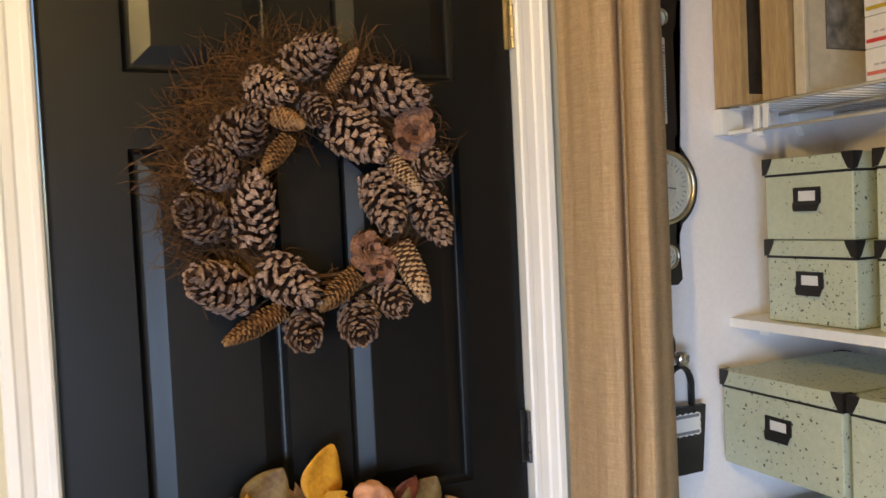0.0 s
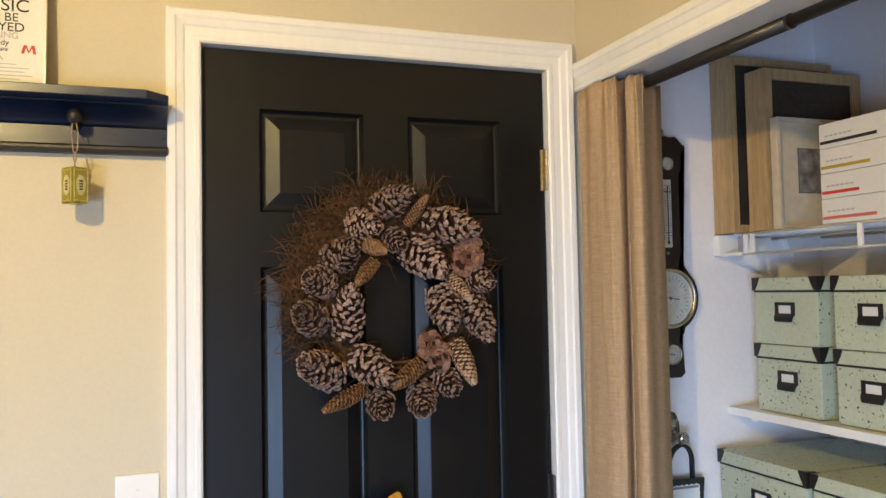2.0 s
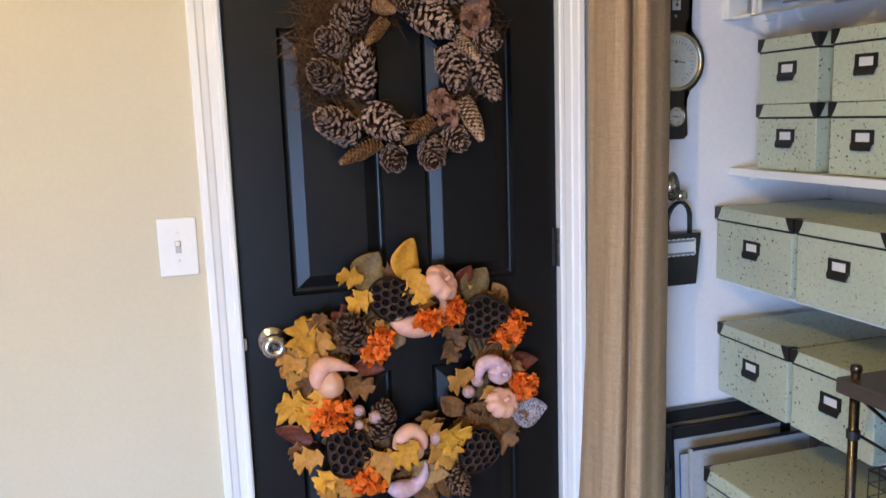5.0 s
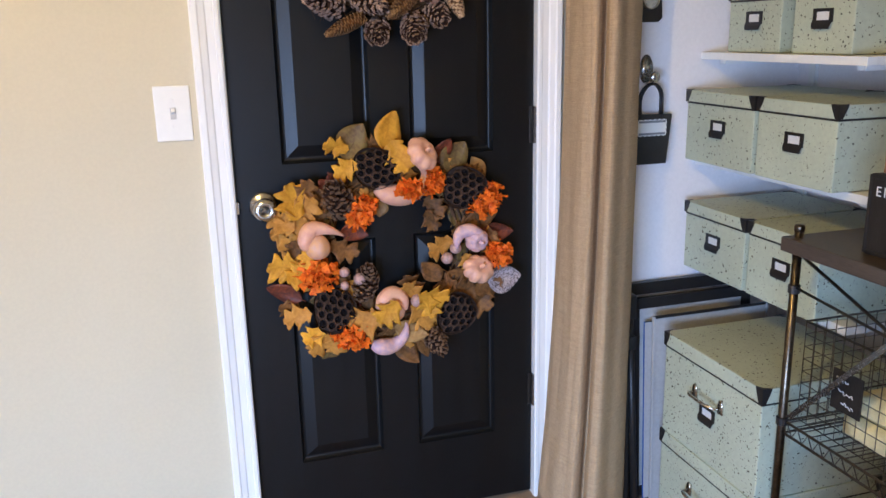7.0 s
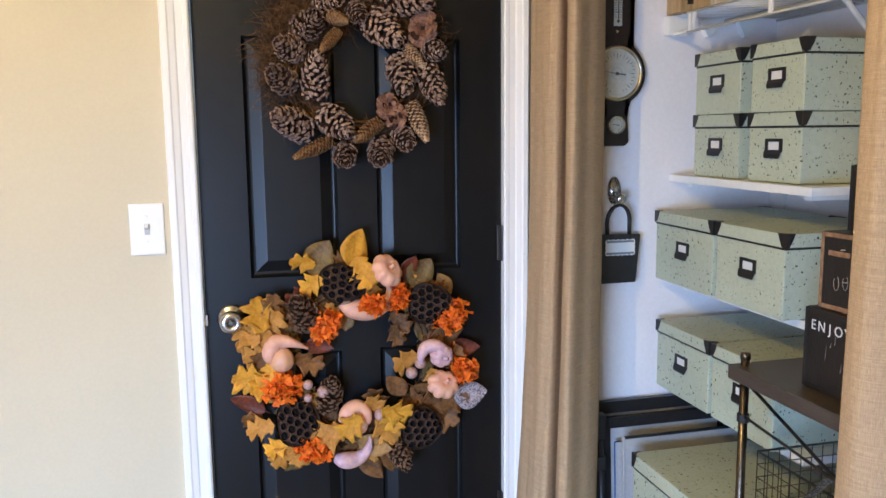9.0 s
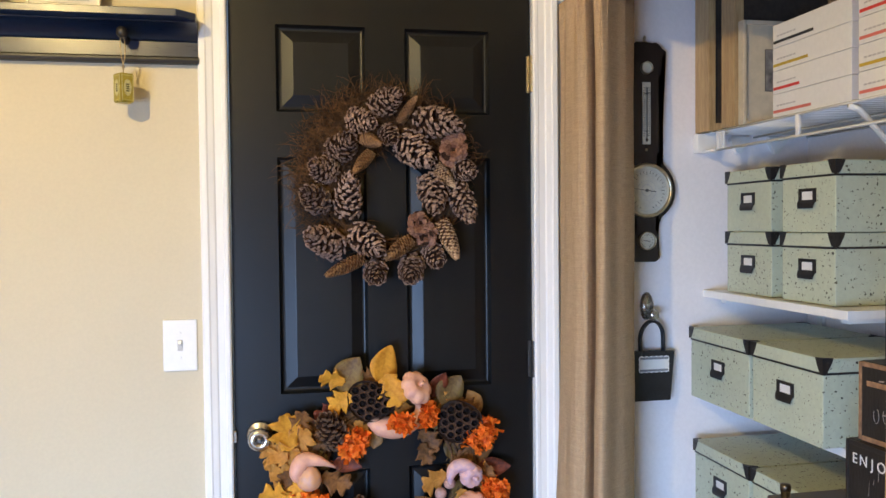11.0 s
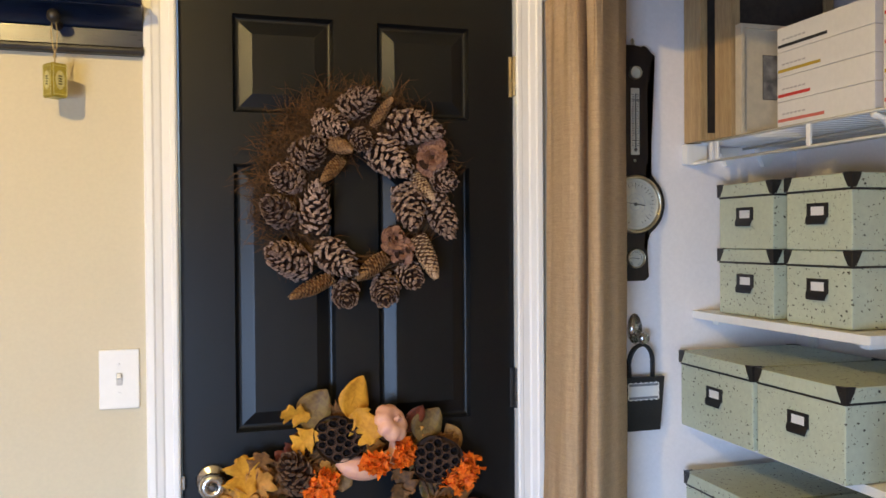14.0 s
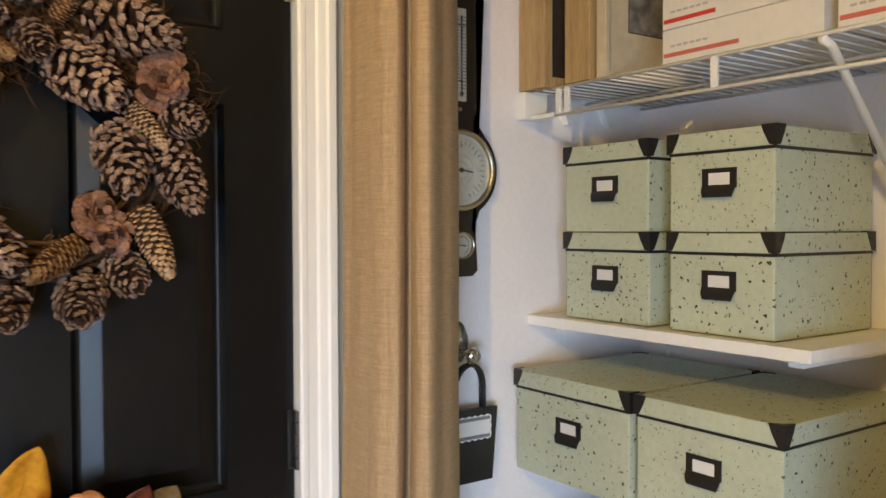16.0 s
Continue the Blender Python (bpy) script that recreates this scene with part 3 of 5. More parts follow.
# ---- leaves, cones and flowers of the wreaths ----
def leaf_mesh(name, length, width, lobes, material, curl=0.25, seed=0):
    """A thin leaf along local +x with a sunk rib, lobed for oak, plain for broad leaves."""
    rnd = random.Random(seed)
    n = 36
    top, low = [], []
    bm = bmesh.new()
    ph = rnd.uniform(-0.3, 0.3)
    for i in range(n + 1):
        s = i / n
        if lobes:
            env = math.sin(math.pi * min(1, 0.06 + 0.94 * s) ** 0.85) ** 0.5
            saw = abs((lobes * s + 0.1 + 0.3 * ph) % 1.0 - 0.5) * 2
            notch = abs((2.4 * lobes * s + ph) % 1.0 - 0.5) * 2
            w = width / 2 * env * (0.40 + 0.56 * saw ** 1.25 + 0.14 * notch)
            w = max(w, 0.0015)
        else:
            w = max(width / 2 * math.sin(math.pi * s ** 0.8) ** 0.8, 0.0008)
        x = length * (s - 0.5)
        lift = curl * length * (s - 0.4) ** 2
        wave = 0.05 * width * math.sin(9 * s + seed)
        cup = 0.22 * w
        row = []
        for v, dz in ((-1, cup + wave), (-0.5, 0.35 * cup), (0, 0), (0.5, 0.35 * cup), (1, cup - wave)):
            row.append((x + (0.42 * abs(v) * w - 0.10 * width if lobes else 0), v * w + 0.06 * width * math.sin(3 * s + seed), lift + dz))
        top.append([bm.verts.new(p) for p in row])
        low.append([bm.verts.new((p[0], p[1], p[2] - 0.0009)) for p in row])
    for a, b, c, d in zip(top, top[1:], low, low[1:]):
        for k in range(4):
            bm.faces.new((a[k], a[k + 1], b[k + 1], b[k]))
            bm.faces.new((c[k], d[k], d[k + 1], c[k + 1]))
        bm.faces.new((a[0], b[0], d[0], c[0]))
        bm.faces.new((a[4], c[4], d[4], b[4]))
    tube(bm, [(-length * 0.62, 0, 0.002), (-length * 0.5, 0, lift * 0), (length * 0.3, 0, 0.0005)], 0.0012, 5, taper=[0.0014, 0.0012, 0.0004])
    return mesh_of(bm, name, material, True)


def cone_mesh(name, length, width, scales, mats, spread=1.0, seed=0, fine=False):
    """A woody cone along local +z: wedge scales on a spiral, thick pale tips."""
    rnd = random.Random(seed)
    bm = bmesh.new()
    R = width / 2
    core = [(0.0, -length / 2)] + [(R * 0.45 * math.sin(math.pi * (0.12 + 0.86 * k / 7)) ** 0.7, -length / 2 + length * (0.05 + 0.88 * k / 7)) for k in range(8)] + [(0.0, length / 2)]
    lathe(bm, core, None, 12)
    for i in range(scales):
        s = (i + 0.5) / scales
        a = i * 2.39996 + rnd.uniform(-0.16, 0.16)
        env = math.sin(math.pi * (0.24 + 0.735 * s)) ** 0.60
        ro = R * env * (rnd.uniform(0.97, 1.03) if fine else rnd.uniform(0.86, 1.07))
        ri = ro * 0.28
        z = length * (s - 0.5) * 0.92 + (0 if fine else rnd.uniform(-0.03, 0.03) * length)
        rise = ((0.08 + 0.42 * s) if fine else (0.0 + 0.34 * s)) * R * spread * (1.5 if fine else rnd.uniform(0.7, 1.3))
        w0, w1 = R * 0.12, R * (0.22 if fine else rnd.uniform(0.135, 0.185)) * (0.75 + 0.4 * env)
        th = R * (0.045 if fine else rnd.uniform(0.065, 0.105))
        c, sn = math.cos(a), math.sin(a)
        lean = 0 if fine else rnd.uniform(-0.55, 0.55)
        rough = 0 if fine else 0.024 * R

        def at(r, u, h):
            return bm.verts.new((c * r - sn * u + rnd.uniform(-rough, rough), sn * r + c * u + rnd.uniform(-rough, rough), h + lean * u + rnd.uniform(-rough, rough)))
        rm = ri + (0.80 if fine else 0.835) * (ro - ri)
        zz, zo = z + 0.72 * rise, z + rise
        rings = [[at(ri, -w0, z - th), at(ri, 0, z - th), at(ri, w0, z - th), at(ri, w0, z + th), at(ri, 0, z + th), at(ri, -w0, z + th)],
                 [at(rm, -w1, zz - th), at(rm * 1.02, 0, zz - 1.2 * th), at(rm, w1, zz - th), at(rm, w1, zz + 0.6 * th), at(rm, 0, zz + 1.2 * th), at(rm, -w1, zz + 0.6 * th)],
                 [at(ro * 0.97, -w1 * 0.72, zo - th * 0.6), at(ro, 0, zo - th), at(ro * 0.97, w1 * 0.72, zo - th * 0.6), at(ro * 0.97, w1 * 0.72, zo + th * 0.7), at(ro * 1.01, 0, zo + th * 1.3), at(ro * 0.97, -w1 * 0.72, zo + th * 0.7)]]
        for p, q, mi in ((rings[0], rings[1], 0), (rings[1], rings[2], 1)):
            for j in range(6):
                bm.faces.new((p[j], p[(j + 1) % 6], q[(j + 1) % 6], q[j])).material_index = mi
        o = rings[2]
        bm.faces.new((o[0], o[1], o[4], o[5])).material_index = 1
        bm.faces.new((o[1], o[2], o[3], o[4])).material_index = 1
    return mesh_of(bm, name, mats)


def rosette_mesh(name, width, mats, seed=0):
    """A cone sawn across: rings of short petals round a dark heart, along local +z."""
    rnd = random.Random(seed)
    bm = bmesh.new()
    R = width / 2
    lathe(bm, [(0, 0.013), (R * 0.16, 0.012), (R * 0.3, 0.004), (R * 0.5, -0.006), (R * 0.35, -0.02), (0, -0.022)], None, 14)
    for ring, (count, ro, lift) in enumerate(((4, 0.26, 0.017), (6, 0.50, 0.014), (8, 0.78, 0.007), (9, 1.0, -0.004))):
        for k in range(count):
            a = (k + 0.5 * ring + rnd.uniform(-0.15, 0.15)) / count * math.tau
            c, sn = math.cos(a), math.sin(a)
            r = R * ro * rnd.uniform(0.80, 1.10)
            lift = lift + rnd.uniform(-0.003, 0.003)
            w = rnd.uniform(0.95, 1.3) * math.pi * r / count
            pts = [(0.04 * R, -0.3 * w, 0.004), (0.04 * R, 0.3 * w, 0.004), (r * 0.85, w * 0.8, lift), (r, w * 0.4, lift + 0.003), (r, -w * 0.4, lift + 0.003), (r * 0.85, -w * 0.8, lift)]
            hi = [bm.verts.new((c * x - sn * y, sn * x + c * y, z + 0.002)) for x, y, z in pts]
            lo = [bm.verts.new((c * x - sn * y, sn * x + c * y, z - 0.003)) for x, y, z in pts]
            bm.faces.new(hi).material_index = 1 if rnd.random() < 0.8 else 0
            bm.faces.new(lo[::-1])
            for j in range(6):
                bm.faces.new((hi[j], lo[j], lo[(j + 1) % 6], hi[(j + 1) % 6])).material_index = 1
    return mesh_of(bm, name, mats)


def flower_mesh(name, length, width, seed=0):
    """A ruffled bloom: many cupped petals over a low dome."""
    rnd = random.Random(seed)
    bm = bmesh.new()
    for i in range(74):
        s = math.sqrt((i + 0.5) / 74)
        a = i * 2.39996
        cx, cy = s * length * 0.40 * math.cos(a), s * width * 0.40 * math.sin(a)
        cz = 0.030 * (1 - 0.8 * s * s)
        size = rnd.uniform(0.010, 0.016)
        out = Vector((math.cos(a) * s, math.sin(a) * s, 1.25 - s)).normalized()
        q = out.to_track_quat("Z", "Y").to_matrix().to_4x4() @ Matrix.Rotation(rnd.uniform(0, 6.3), 4, "Z") @ Matrix.Rotation(rnd.uniform(-0.8, 0.8), 4, "X")
        m = Matrix.Translation((cx, cy, cz)) @ q
        grid = []
        for u in (-1, -0.35, 0.35, 1):
            row = []
            for v in (0, 0.5, 1):
                w = (0.45 + 0.55 * v) * u
                row.append(bm.verts.new(m @ Vector((w * size * 0.8, v * size * 1.3, 0.004 * math.sin(5 * u + i) * v + 0.5 * size * v * v))))
            grid.append(row)
        for g, h in zip(grid, grid[1:]):
            for k in range(2):
                bm.faces.new((g[k], g[k + 1], h[k + 1], h[k]))
    lathe(bm, [(0, 0.018), (length * 0.28, 0.010), (length * 0.34, -0.006), (0, -0.008)], Matrix.Diagonal((1, width / length, 1, 1)), 14)
    return mesh_of(bm, name, PETAL, True)


def pod_mesh(name, length, width, seed=0):
    """A dried lotus pod: a domed disc of round pits over a tapering cup, along local +z."""
    rnd = random.Random(seed)
    bm = bmesh.new()
    R = 0.5
    cell = R / 2.55
    rows = []
    dome = lambda x, y: 0.14 * (1 - (x * x + y * y) / (R * R))  # noqa: E731
    for r in range(-4, 5):
        for q in range(-4, 5):
            x, y = cell * (q + 0.5 * (r % 2)), cell * r * 0.866
            if math.hypot(x, y) < R - 0.40 * cell:
                jx, jy = x + rnd.uniform(-1, 1) * cell * 0.05, y + rnd.uniform(-1, 1) * cell * 0.05
                rh = cell * rnd.uniform(0.36, 0.43)
                ring0, ring1, ring2 = [], [], []
                for k in range(12):
                    a = k / 12 * math.tau + math.pi / 6
                    hexr = cell * 0.577 * (1.0 if k % 2 == 0 else 0.866)
                    px, py = x + hexr * math.cos(a), y + hexr * math.sin(a)
                    f = min(1, R / max(1e-6, math.hypot(px, py)))
                    ring0.append(bm.verts.new((px * f, py * f, dome(px * f, py * f))))
                    hx, hy = jx + rh * math.cos(a), jy + rh * math.sin(a)
                    ring1.append(bm.verts.new((hx, hy, dome(hx, hy) + 0.025)))
                    ring2.append(bm.verts.new((jx + rh * 0.8 * math.cos(a), jy + rh * 0.8 * math.sin(a), dome(jx, jy) - 0.11)))
                tip = bm.verts.new((jx, jy, dome(jx, jy) - 0.05))
                for k in range(12):
                    j = (k + 1) % 12
                    bm.faces.new((ring0[k], ring0[j], ring1[j], ring1[k]))
                    bm.faces.new((ring1[k], ring1[j], ring2[j], ring2[k])).material_index = 1
                    bm.faces.new((ring2[k], ring2[j], tip)).material_index = 1
    lathe(bm, [(0.0, -0.16), (R * 0.99, -0.14), (R * 1.03, -0.03), (R * 1.05, -0.01), (R * 1.03, -0.06), (R * 0.95, -0.14), (R * 0.6, -0.35), (R * 0.2, -0.5), (0, -0.5)], None, 28)
    bmesh.ops.remove_doubles(bm, verts=bm.verts, dist=0.012)
    for v in bm.verts:
        wob = 1 + 0.05 * math.sin(3 * math.atan2(v.co.y, v.co.x) + seed)
        v.co = Vector((v.co.x * length * wob, v.co.y * width * wob, v.co.z * 0.09))
    return mesh_of(bm, name, [POD, PITS])


def pumpkin_mesh(name, length, width, material, seed=0):
    """A lobed squash with a stub of stem, along local +z."""
    bm = bmesh.new()
    rings = []
    for i in range(13):
        th = math.pi * i / 12
        ring = []
        for k in range(40):
            a = k / 40 * math.tau
            lobe = 1 - 0.24 * (1 - abs(math.sin(4 * a + seed))) ** 2 * math.sin(th)
            dip = 1 - 0.5 * math.exp(-((th / 0.42) ** 2))
            ring.append(bm.verts.new((length / 2 * math.sin(th) * lobe * math.cos(a), width / 2 * math.sin(th) * lobe * math.sin(a), 0.028 * math.cos(th) * dip)))
        rings.append(ring)
    for a, b in zip(rings, rings[1:]):
        for k in range(40):
            bm.faces.new((a[k], a[(k + 1) % 40], b[(k + 1) % 40], b[k]))
    bmesh.ops.remove_doubles(bm, verts=bm.verts, dist=1e-5)
    tube(bm, [(0, 0, 0.012), (0.001, 0, 0.020), (0.004, 0.002, 0.027)], 0.004, 8, taper=[0.007, 0.0045, 0.005])
    return mesh_of(bm, name, material, True)


def gourd_mesh(name, spine, bulb, mats):
    """A crook-necked gourd: a tapering neck along spine points (u, v, radius), and a ribbed bulb (u, v, radius)."""
    bm = bmesh.new()
    path = smooth_path(spine, 26)
    tube(bm, [(p.x, p.y, 0.004 * math.sin(i * 0.4)) for i, p in enumerate(path)], 0.01, 18, taper=[max(p.z, 0.0012) for p in path])
    if bulb:
        u, v, r = bulb
        prof = [(r * math.sin(math.pi * k / 12) * (1.0 + 0.08 * math.cos(math.pi * k / 12)), -r * math.cos(math.pi * k / 12)) for k in range(13)]
        first = len(bm.verts)
        lathe(bm, prof, Matrix.Translation((u, v, -0.002)) @ Matrix.Rotation(radians(-90), 4, "X"), 28, 1)
        bm.verts.ensure_lookup_table()
        for w in bm.verts[first:]:
            a = math.atan2(w.co.z + 0.002, w.co.x - u)
            f = 1 - 0.07 * (1 - abs(math.sin(3.5 * a)))
            w.co.x, w.co.z = u + (w.co.x - u) * f, -0.002 + (w.co.z + 0.002) * f
    return mesh_of(bm, name, mats, True)


def on_wreath(x, z, y, ang, tilt=0.0, roll=0.0):
    """Pose in the door's plane: local x turned by ang, local z out of the door, tipped by tilt."""
    return Matrix.Translation((x, y, z)) @ FACING @ Matrix.Rotation(radians(ang), 4, "Z") @ Matrix.Rotation(radians(tilt), 4, "Y") @ Matrix.Rotation(radians(roll), 4, "X")


def along(x, z, y, ang, tilt):
    """The same for cones, whose axis is local z: it points by ang in the door's plane, tipped out of it by tilt."""
    return on_wreath(x, z, y, ang, 90 - tilt)


# ---- pine cone wreath ----
CX, CZ = 0.391, 1.523
wreath = thing("pine_cone_wreath", (CX, 0, CZ), "round wreath of frosted pine cones and brown twigs on the door", "wreath")
rnd = random.Random(7)
bm = bmesh.new()
for i in range(8200):
    a = rnd.uniform(0, math.tau)
    bias = 0.5 + 0.5 * math.cos(a - radians(120))
    if rnd.random() > 0.08 + 0.92 * bias ** 2.5:
        continue
    r0 = rnd.uniform(0.12, 0.235) if bias > 0.35 else rnd.uniform(0.12, 0.185)
    reach = rnd.uniform(0.02, 0.095) * (0.40 + 0.60 * bias)
    heading = a + rnd.gauss(0.3, 1.25)
    curl = rnd.gauss(0, 1.7)
    p = Vector((r0 * math.cos(a), rnd.uniform(-0.052, -0.008), r0 * math.sin(a)))
    pts = [p.copy()]
    for k in range(4):
        heading += curl * rnd.uniform(0.1, 0.6)
        p = p + reach / 4 * Vector((math.cos(heading), rnd.uniform(-0.35, 0.22), math.sin(heading)))
        p.y = min(p.y, -0.004)
        pts.append(p.copy())
    t = rnd.uniform(0.0005, 0.0012)
    tube(bm, pts, t, 3, taper=[t, t, t, t * 0.8, t * 0.3])
part("twig_fringe", bm, STRAW, wreath, "loose fringe of thin brown twigs", kind="stuff")
bm = bmesh.new()
for k in range(26):
    a0, r0, y0 = rnd.uniform(0, 6.3), rnd.uniform(0.125, 0.185), rnd.uniform(-0.034, -0.010)
    tube(bm, [(r0 * (1 + 0.03 * math.sin(5 * s + k)) * math.cos(a0 + s), y0 + 0.006 * math.sin(3 * s + k), r0 * math.sin(a0 + s)) for s in np.linspace(0, 5.2, 34)], 0.004, 5)
part("twig_ring", bm, STRAW, wreath, "ring of bound brown twigs")
count = 0


def cone(x, z, length, width, ang, tilt=25, big=1.0, frost=True):
    global count
    count += 1
    y = -0.052 - 0.004 * (count % 3)
    n = 82 if width < 0.07 else 112
    me = cone_mesh("frosted_cone", min(max(length, 1.0 * width), 1.6 * width) * 0.92 * big, width * 0.99 * big, n, [CONE, FROST if frost else CONE], 1.0, count)
    return part("pine_cone", me, None, wreath, "frosted brown pine cone", m=along(x - CX, z - CZ, y, ang, tilt + 10))


def spruce(x, z, length, width, ang, tip=SPRUCETIP):
    global count
    count += 1
    me = cone_mesh("slender_cone", length * 1.04, width * 0.88, 130, [SPRUCE, tip], 0.9, count, True)
    return part("spruce_cone", me, None, wreath, "slender tan spruce cone", m=along(x - CX, z - CZ, -0.062, ang, 12))


def rosette(x, z, width, tilt, roll):
    global count
    count += 1
    return part("cone_rosette", rosette_mesh("cone_rosette", width * 1.05, [CONE, ROSE], count), None, wreath, "reddish brown cone slice, open like a flower", m=on_wreath(x - CX, z - CZ, -0.062, 0, tilt, roll))


cone(0.374, 1.733, 0.089, 0.071, 30)
spruce(0.427, 1.710, 0.074, 0.031, 57)
cone(0.314, 1.685, 0.075, 0.070, -19, 35)
cone(0.383, 1.651, 0.058, 0.056, -60, 50, 1.0)
cone(0.499, 1.683, 0.125, 0.084, -9, 12)
cone(0.447, 1.614, 0.105, 0.085, -44, 15)
rosette(0.543, 1.617, 0.082, -10, 5)
cone(0.570, 1.567, 0.063, 0.061, -29, 40)
cone(0.266, 1.621, 0.085, 0.077, 39, 35)
spruce(0.331, 1.638, 0.045, 0.041, -20)
spruce(0.320, 1.588, 0.064, 0.038, -132)
cone(0.222, 1.566, 0.075, 0.070, 159, 28)
cone(0.281, 1.499, 0.142, 0.074, 87, 6)
cone(0.200, 1.495, 0.080, 0.074, 150, 34)
cone(0.492, 1.510, 0.103, 0.083, -86, 20)
spruce(0.519, 1.554, 0.068, 0.037, -52, PALETIP)
cone(0.566, 1.484, 0.106, 0.071, -70, 10)
spruce(0.527, 1.399, 0.098, 0.051, -70, PALETIP)
cone(0.223, 1.390, 0.106, 0.084, 153, 20)
cone(0.324, 1.392, 0.099, 0.079, -41, 25)
spruce(0.275, 1.332, 0.101, 0.042, -157)
spruce(0.407, 1.374, 0.078, 0.046, -145)
rosette(0.454, 1.433, 0.065, 15, -10)
rosette(0.472, 1.405, 0.062, -12, 12)
cone(0.346, 1.314, 0.065, 0.066, -101, 50)
cone(0.434, 1.319, 0.077, 0.072, -112, 45)
cone(0.493, 1.352, 0.067, 0.064, -60, 45)

# ---- autumn wreath ----
AX, AZ = 0.379, 0.791
autumn = thing("autumn_wreath", (AX, 0, AZ), "autumn wreath of yellow leaves, orange blooms, gourds and lotus pods", "wreath")
rnd = random.Random(11)
bm = bmesh.new()
for k in range(30):
    a0, r0, y0 = rnd.uniform(0, 6.3), rnd.uniform(0.165, 0.235), rnd.uniform(-0.036, -0.010)
    tube(bm, [(r0 * (1 + 0.03 * math.sin(5 * s + k)) * math.cos(a0 + s), y0 + 0.006 * math.sin(3 * s + k), r0 * math.sin(a0 + s)) for s in np.linspace(0, 4.6, 30)], 0.0045, 5)
part("vine_ring", bm, STRAW, autumn, "ring of brown vine under the leaves")
serial = 0


def oak(tone, x, z, length, width, ang, y=-0.040, tilt=0):
    global serial
    serial += 1
    me = leaf_mesh("oak_leaf", length * 1.0, width * 1.30, 2.7, LEAF[tone], 0.30, serial)
    return part("leaf", me, None, autumn, m=on_wreath(x - AX, z - AZ, y - 0.004 * (serial % 4), ang, tilt + 12 * math.sin(serial * 2.1), 14 * math.sin(serial * 1.3)))


def broad(tone, x, z, length, width, ang, y=-0.032, tilt=0):
    global serial
    serial += 1
    me = leaf_mesh("broad_leaf", length * 1.15, width * 1.15, 0, LEAF[tone], 0.3, serial)
    return part("leaf", me, None, autumn, "glittered silver leaf" if tone == "silver" else "", m=on_wreath(x - AX, z - AZ, y - 0.004 * (serial % 4), ang, tilt + 10 * math.sin(serial * 2.1), 14 * math.sin(serial * 1.3)))


def pod(x, z, length, width, tilt=0, roll=0):
    global serial
    serial += 1
    part("lotus_pod", pod_mesh("lotus_pod", length, width, serial), None, autumn, "dried dark brown lotus seed pod", m=on_wreath(x - AX, z - AZ, -0.072, 10 * serial, tilt, roll))


def pinecone(x, z, length, width, ang, tilt):
    global serial
    serial += 1
    part("pine_cone", cone_mesh("dark_cone", length, width, 88, [CONE, DARKTIP], 1.0, serial), None, autumn, "dark brown pine cone", m=along(x - AX, z - AZ, -0.055, ang, tilt))


def flower(x, z, length, width, ang, y=-0.056):
    global serial
    serial += 1
    part("bloom", flower_mesh("orange_bloom", length, width, serial), None, autumn, "ruffled orange fabric bloom", m=on_wreath(x - AX, z - AZ, y, ang))


def pumpkin(x, z, length, width, tilt, roll, skin=PEACH):
    global serial
    serial += 1
    part("pumpkin", pumpkin_mesh("small_pumpkin", length, width, skin, serial), None, autumn, "small peach pumpkin" if skin is PEACH else "small lilac pumpkin", m=on_wreath(x - AX, z - AZ, -0.078, 0, tilt, roll))


def gourd(x, z, y, spine, bulb=None, mats=None):
    global serial
    serial += 1
    part("gourd", gourd_mesh("small_gourd", spine, bulb, mats or [PEACH, LILAC]), None, autumn, "small pale peach crook-necked gourd", m=on_wreath(x - AX, z - AZ, y, 0))


def berry(x, z, d):
    global serial
    serial += 1
    bm = bmesh.new()
    bmesh.ops.create_icosphere(bm, subdivisions=2, radius=d / 2)
    part("berry", bm, BERRY, autumn, "", True, m=Matrix.Translation((x - AX, -0.070, z - AZ)))


rnd = random.Random(21)
for k in range(46):
    a = k / 46 * math.tau + rnd.uniform(-0.08, 0.08)
    rr = rnd.uniform(0.165, 0.235)
    kind_of = oak if k % 3 else broad
    kind_of(("brown", "amber", "brown", "olive", "brown", "rust")[k % 6], AX + rr * math.cos(a), AZ + rr * 1.08 * math.sin(a), rnd.uniform(0.06, 0.085), rnd.uniform(0.042, 0.058), math.degrees(a) + rnd.uniform(-70, 70), -0.022)
for k in range(34):
    a = k / 34 * math.tau + rnd.uniform(-0.1, 0.1)
    rr = rnd.uniform(0.150, 0.270)
    oak(("brown", "brown", "amber")[k % 3], AX + rr * math.cos(a), AZ + rr * 1.02 * math.sin(a), rnd.uniform(0.045, 0.068), rnd.uniform(0.036, 0.048), math.degrees(a) + rnd.uniform(-90, 90), -0.036)
broad("olive", 0.282, 1.060, 0.085, 0.070, 56), broad("olive", 0.536, 1.010, 0.076, 0.064, 57), broad("rust", 0.502, 1.029, 0.062, 0.042, 67)
broad("tan", 0.593, 0.975, 0.060, 0.042, 119), broad("rust", 0.646, 0.808, 0.078, 0.044, -5), broad("silver", 0.660, 0.684, 0.078, 0.064, 4, -0.045)
broad("brown", 0.464, 0.722, 0.062, 0.044, 130), broad("tan", 0.340, 0.892, 0.036, 0.034, -93), oak("brown", 0.481, 0.881, 0.067, 0.050, -43)
broad("tan", 0.402, 0.571, 0.082, 0.048, -17, -0.05), broad("rust", 0.091, 0.705, 0.080, 0.042, 153), broad("rust", 0.391, 0.631, 0.058, 0.044, 63)
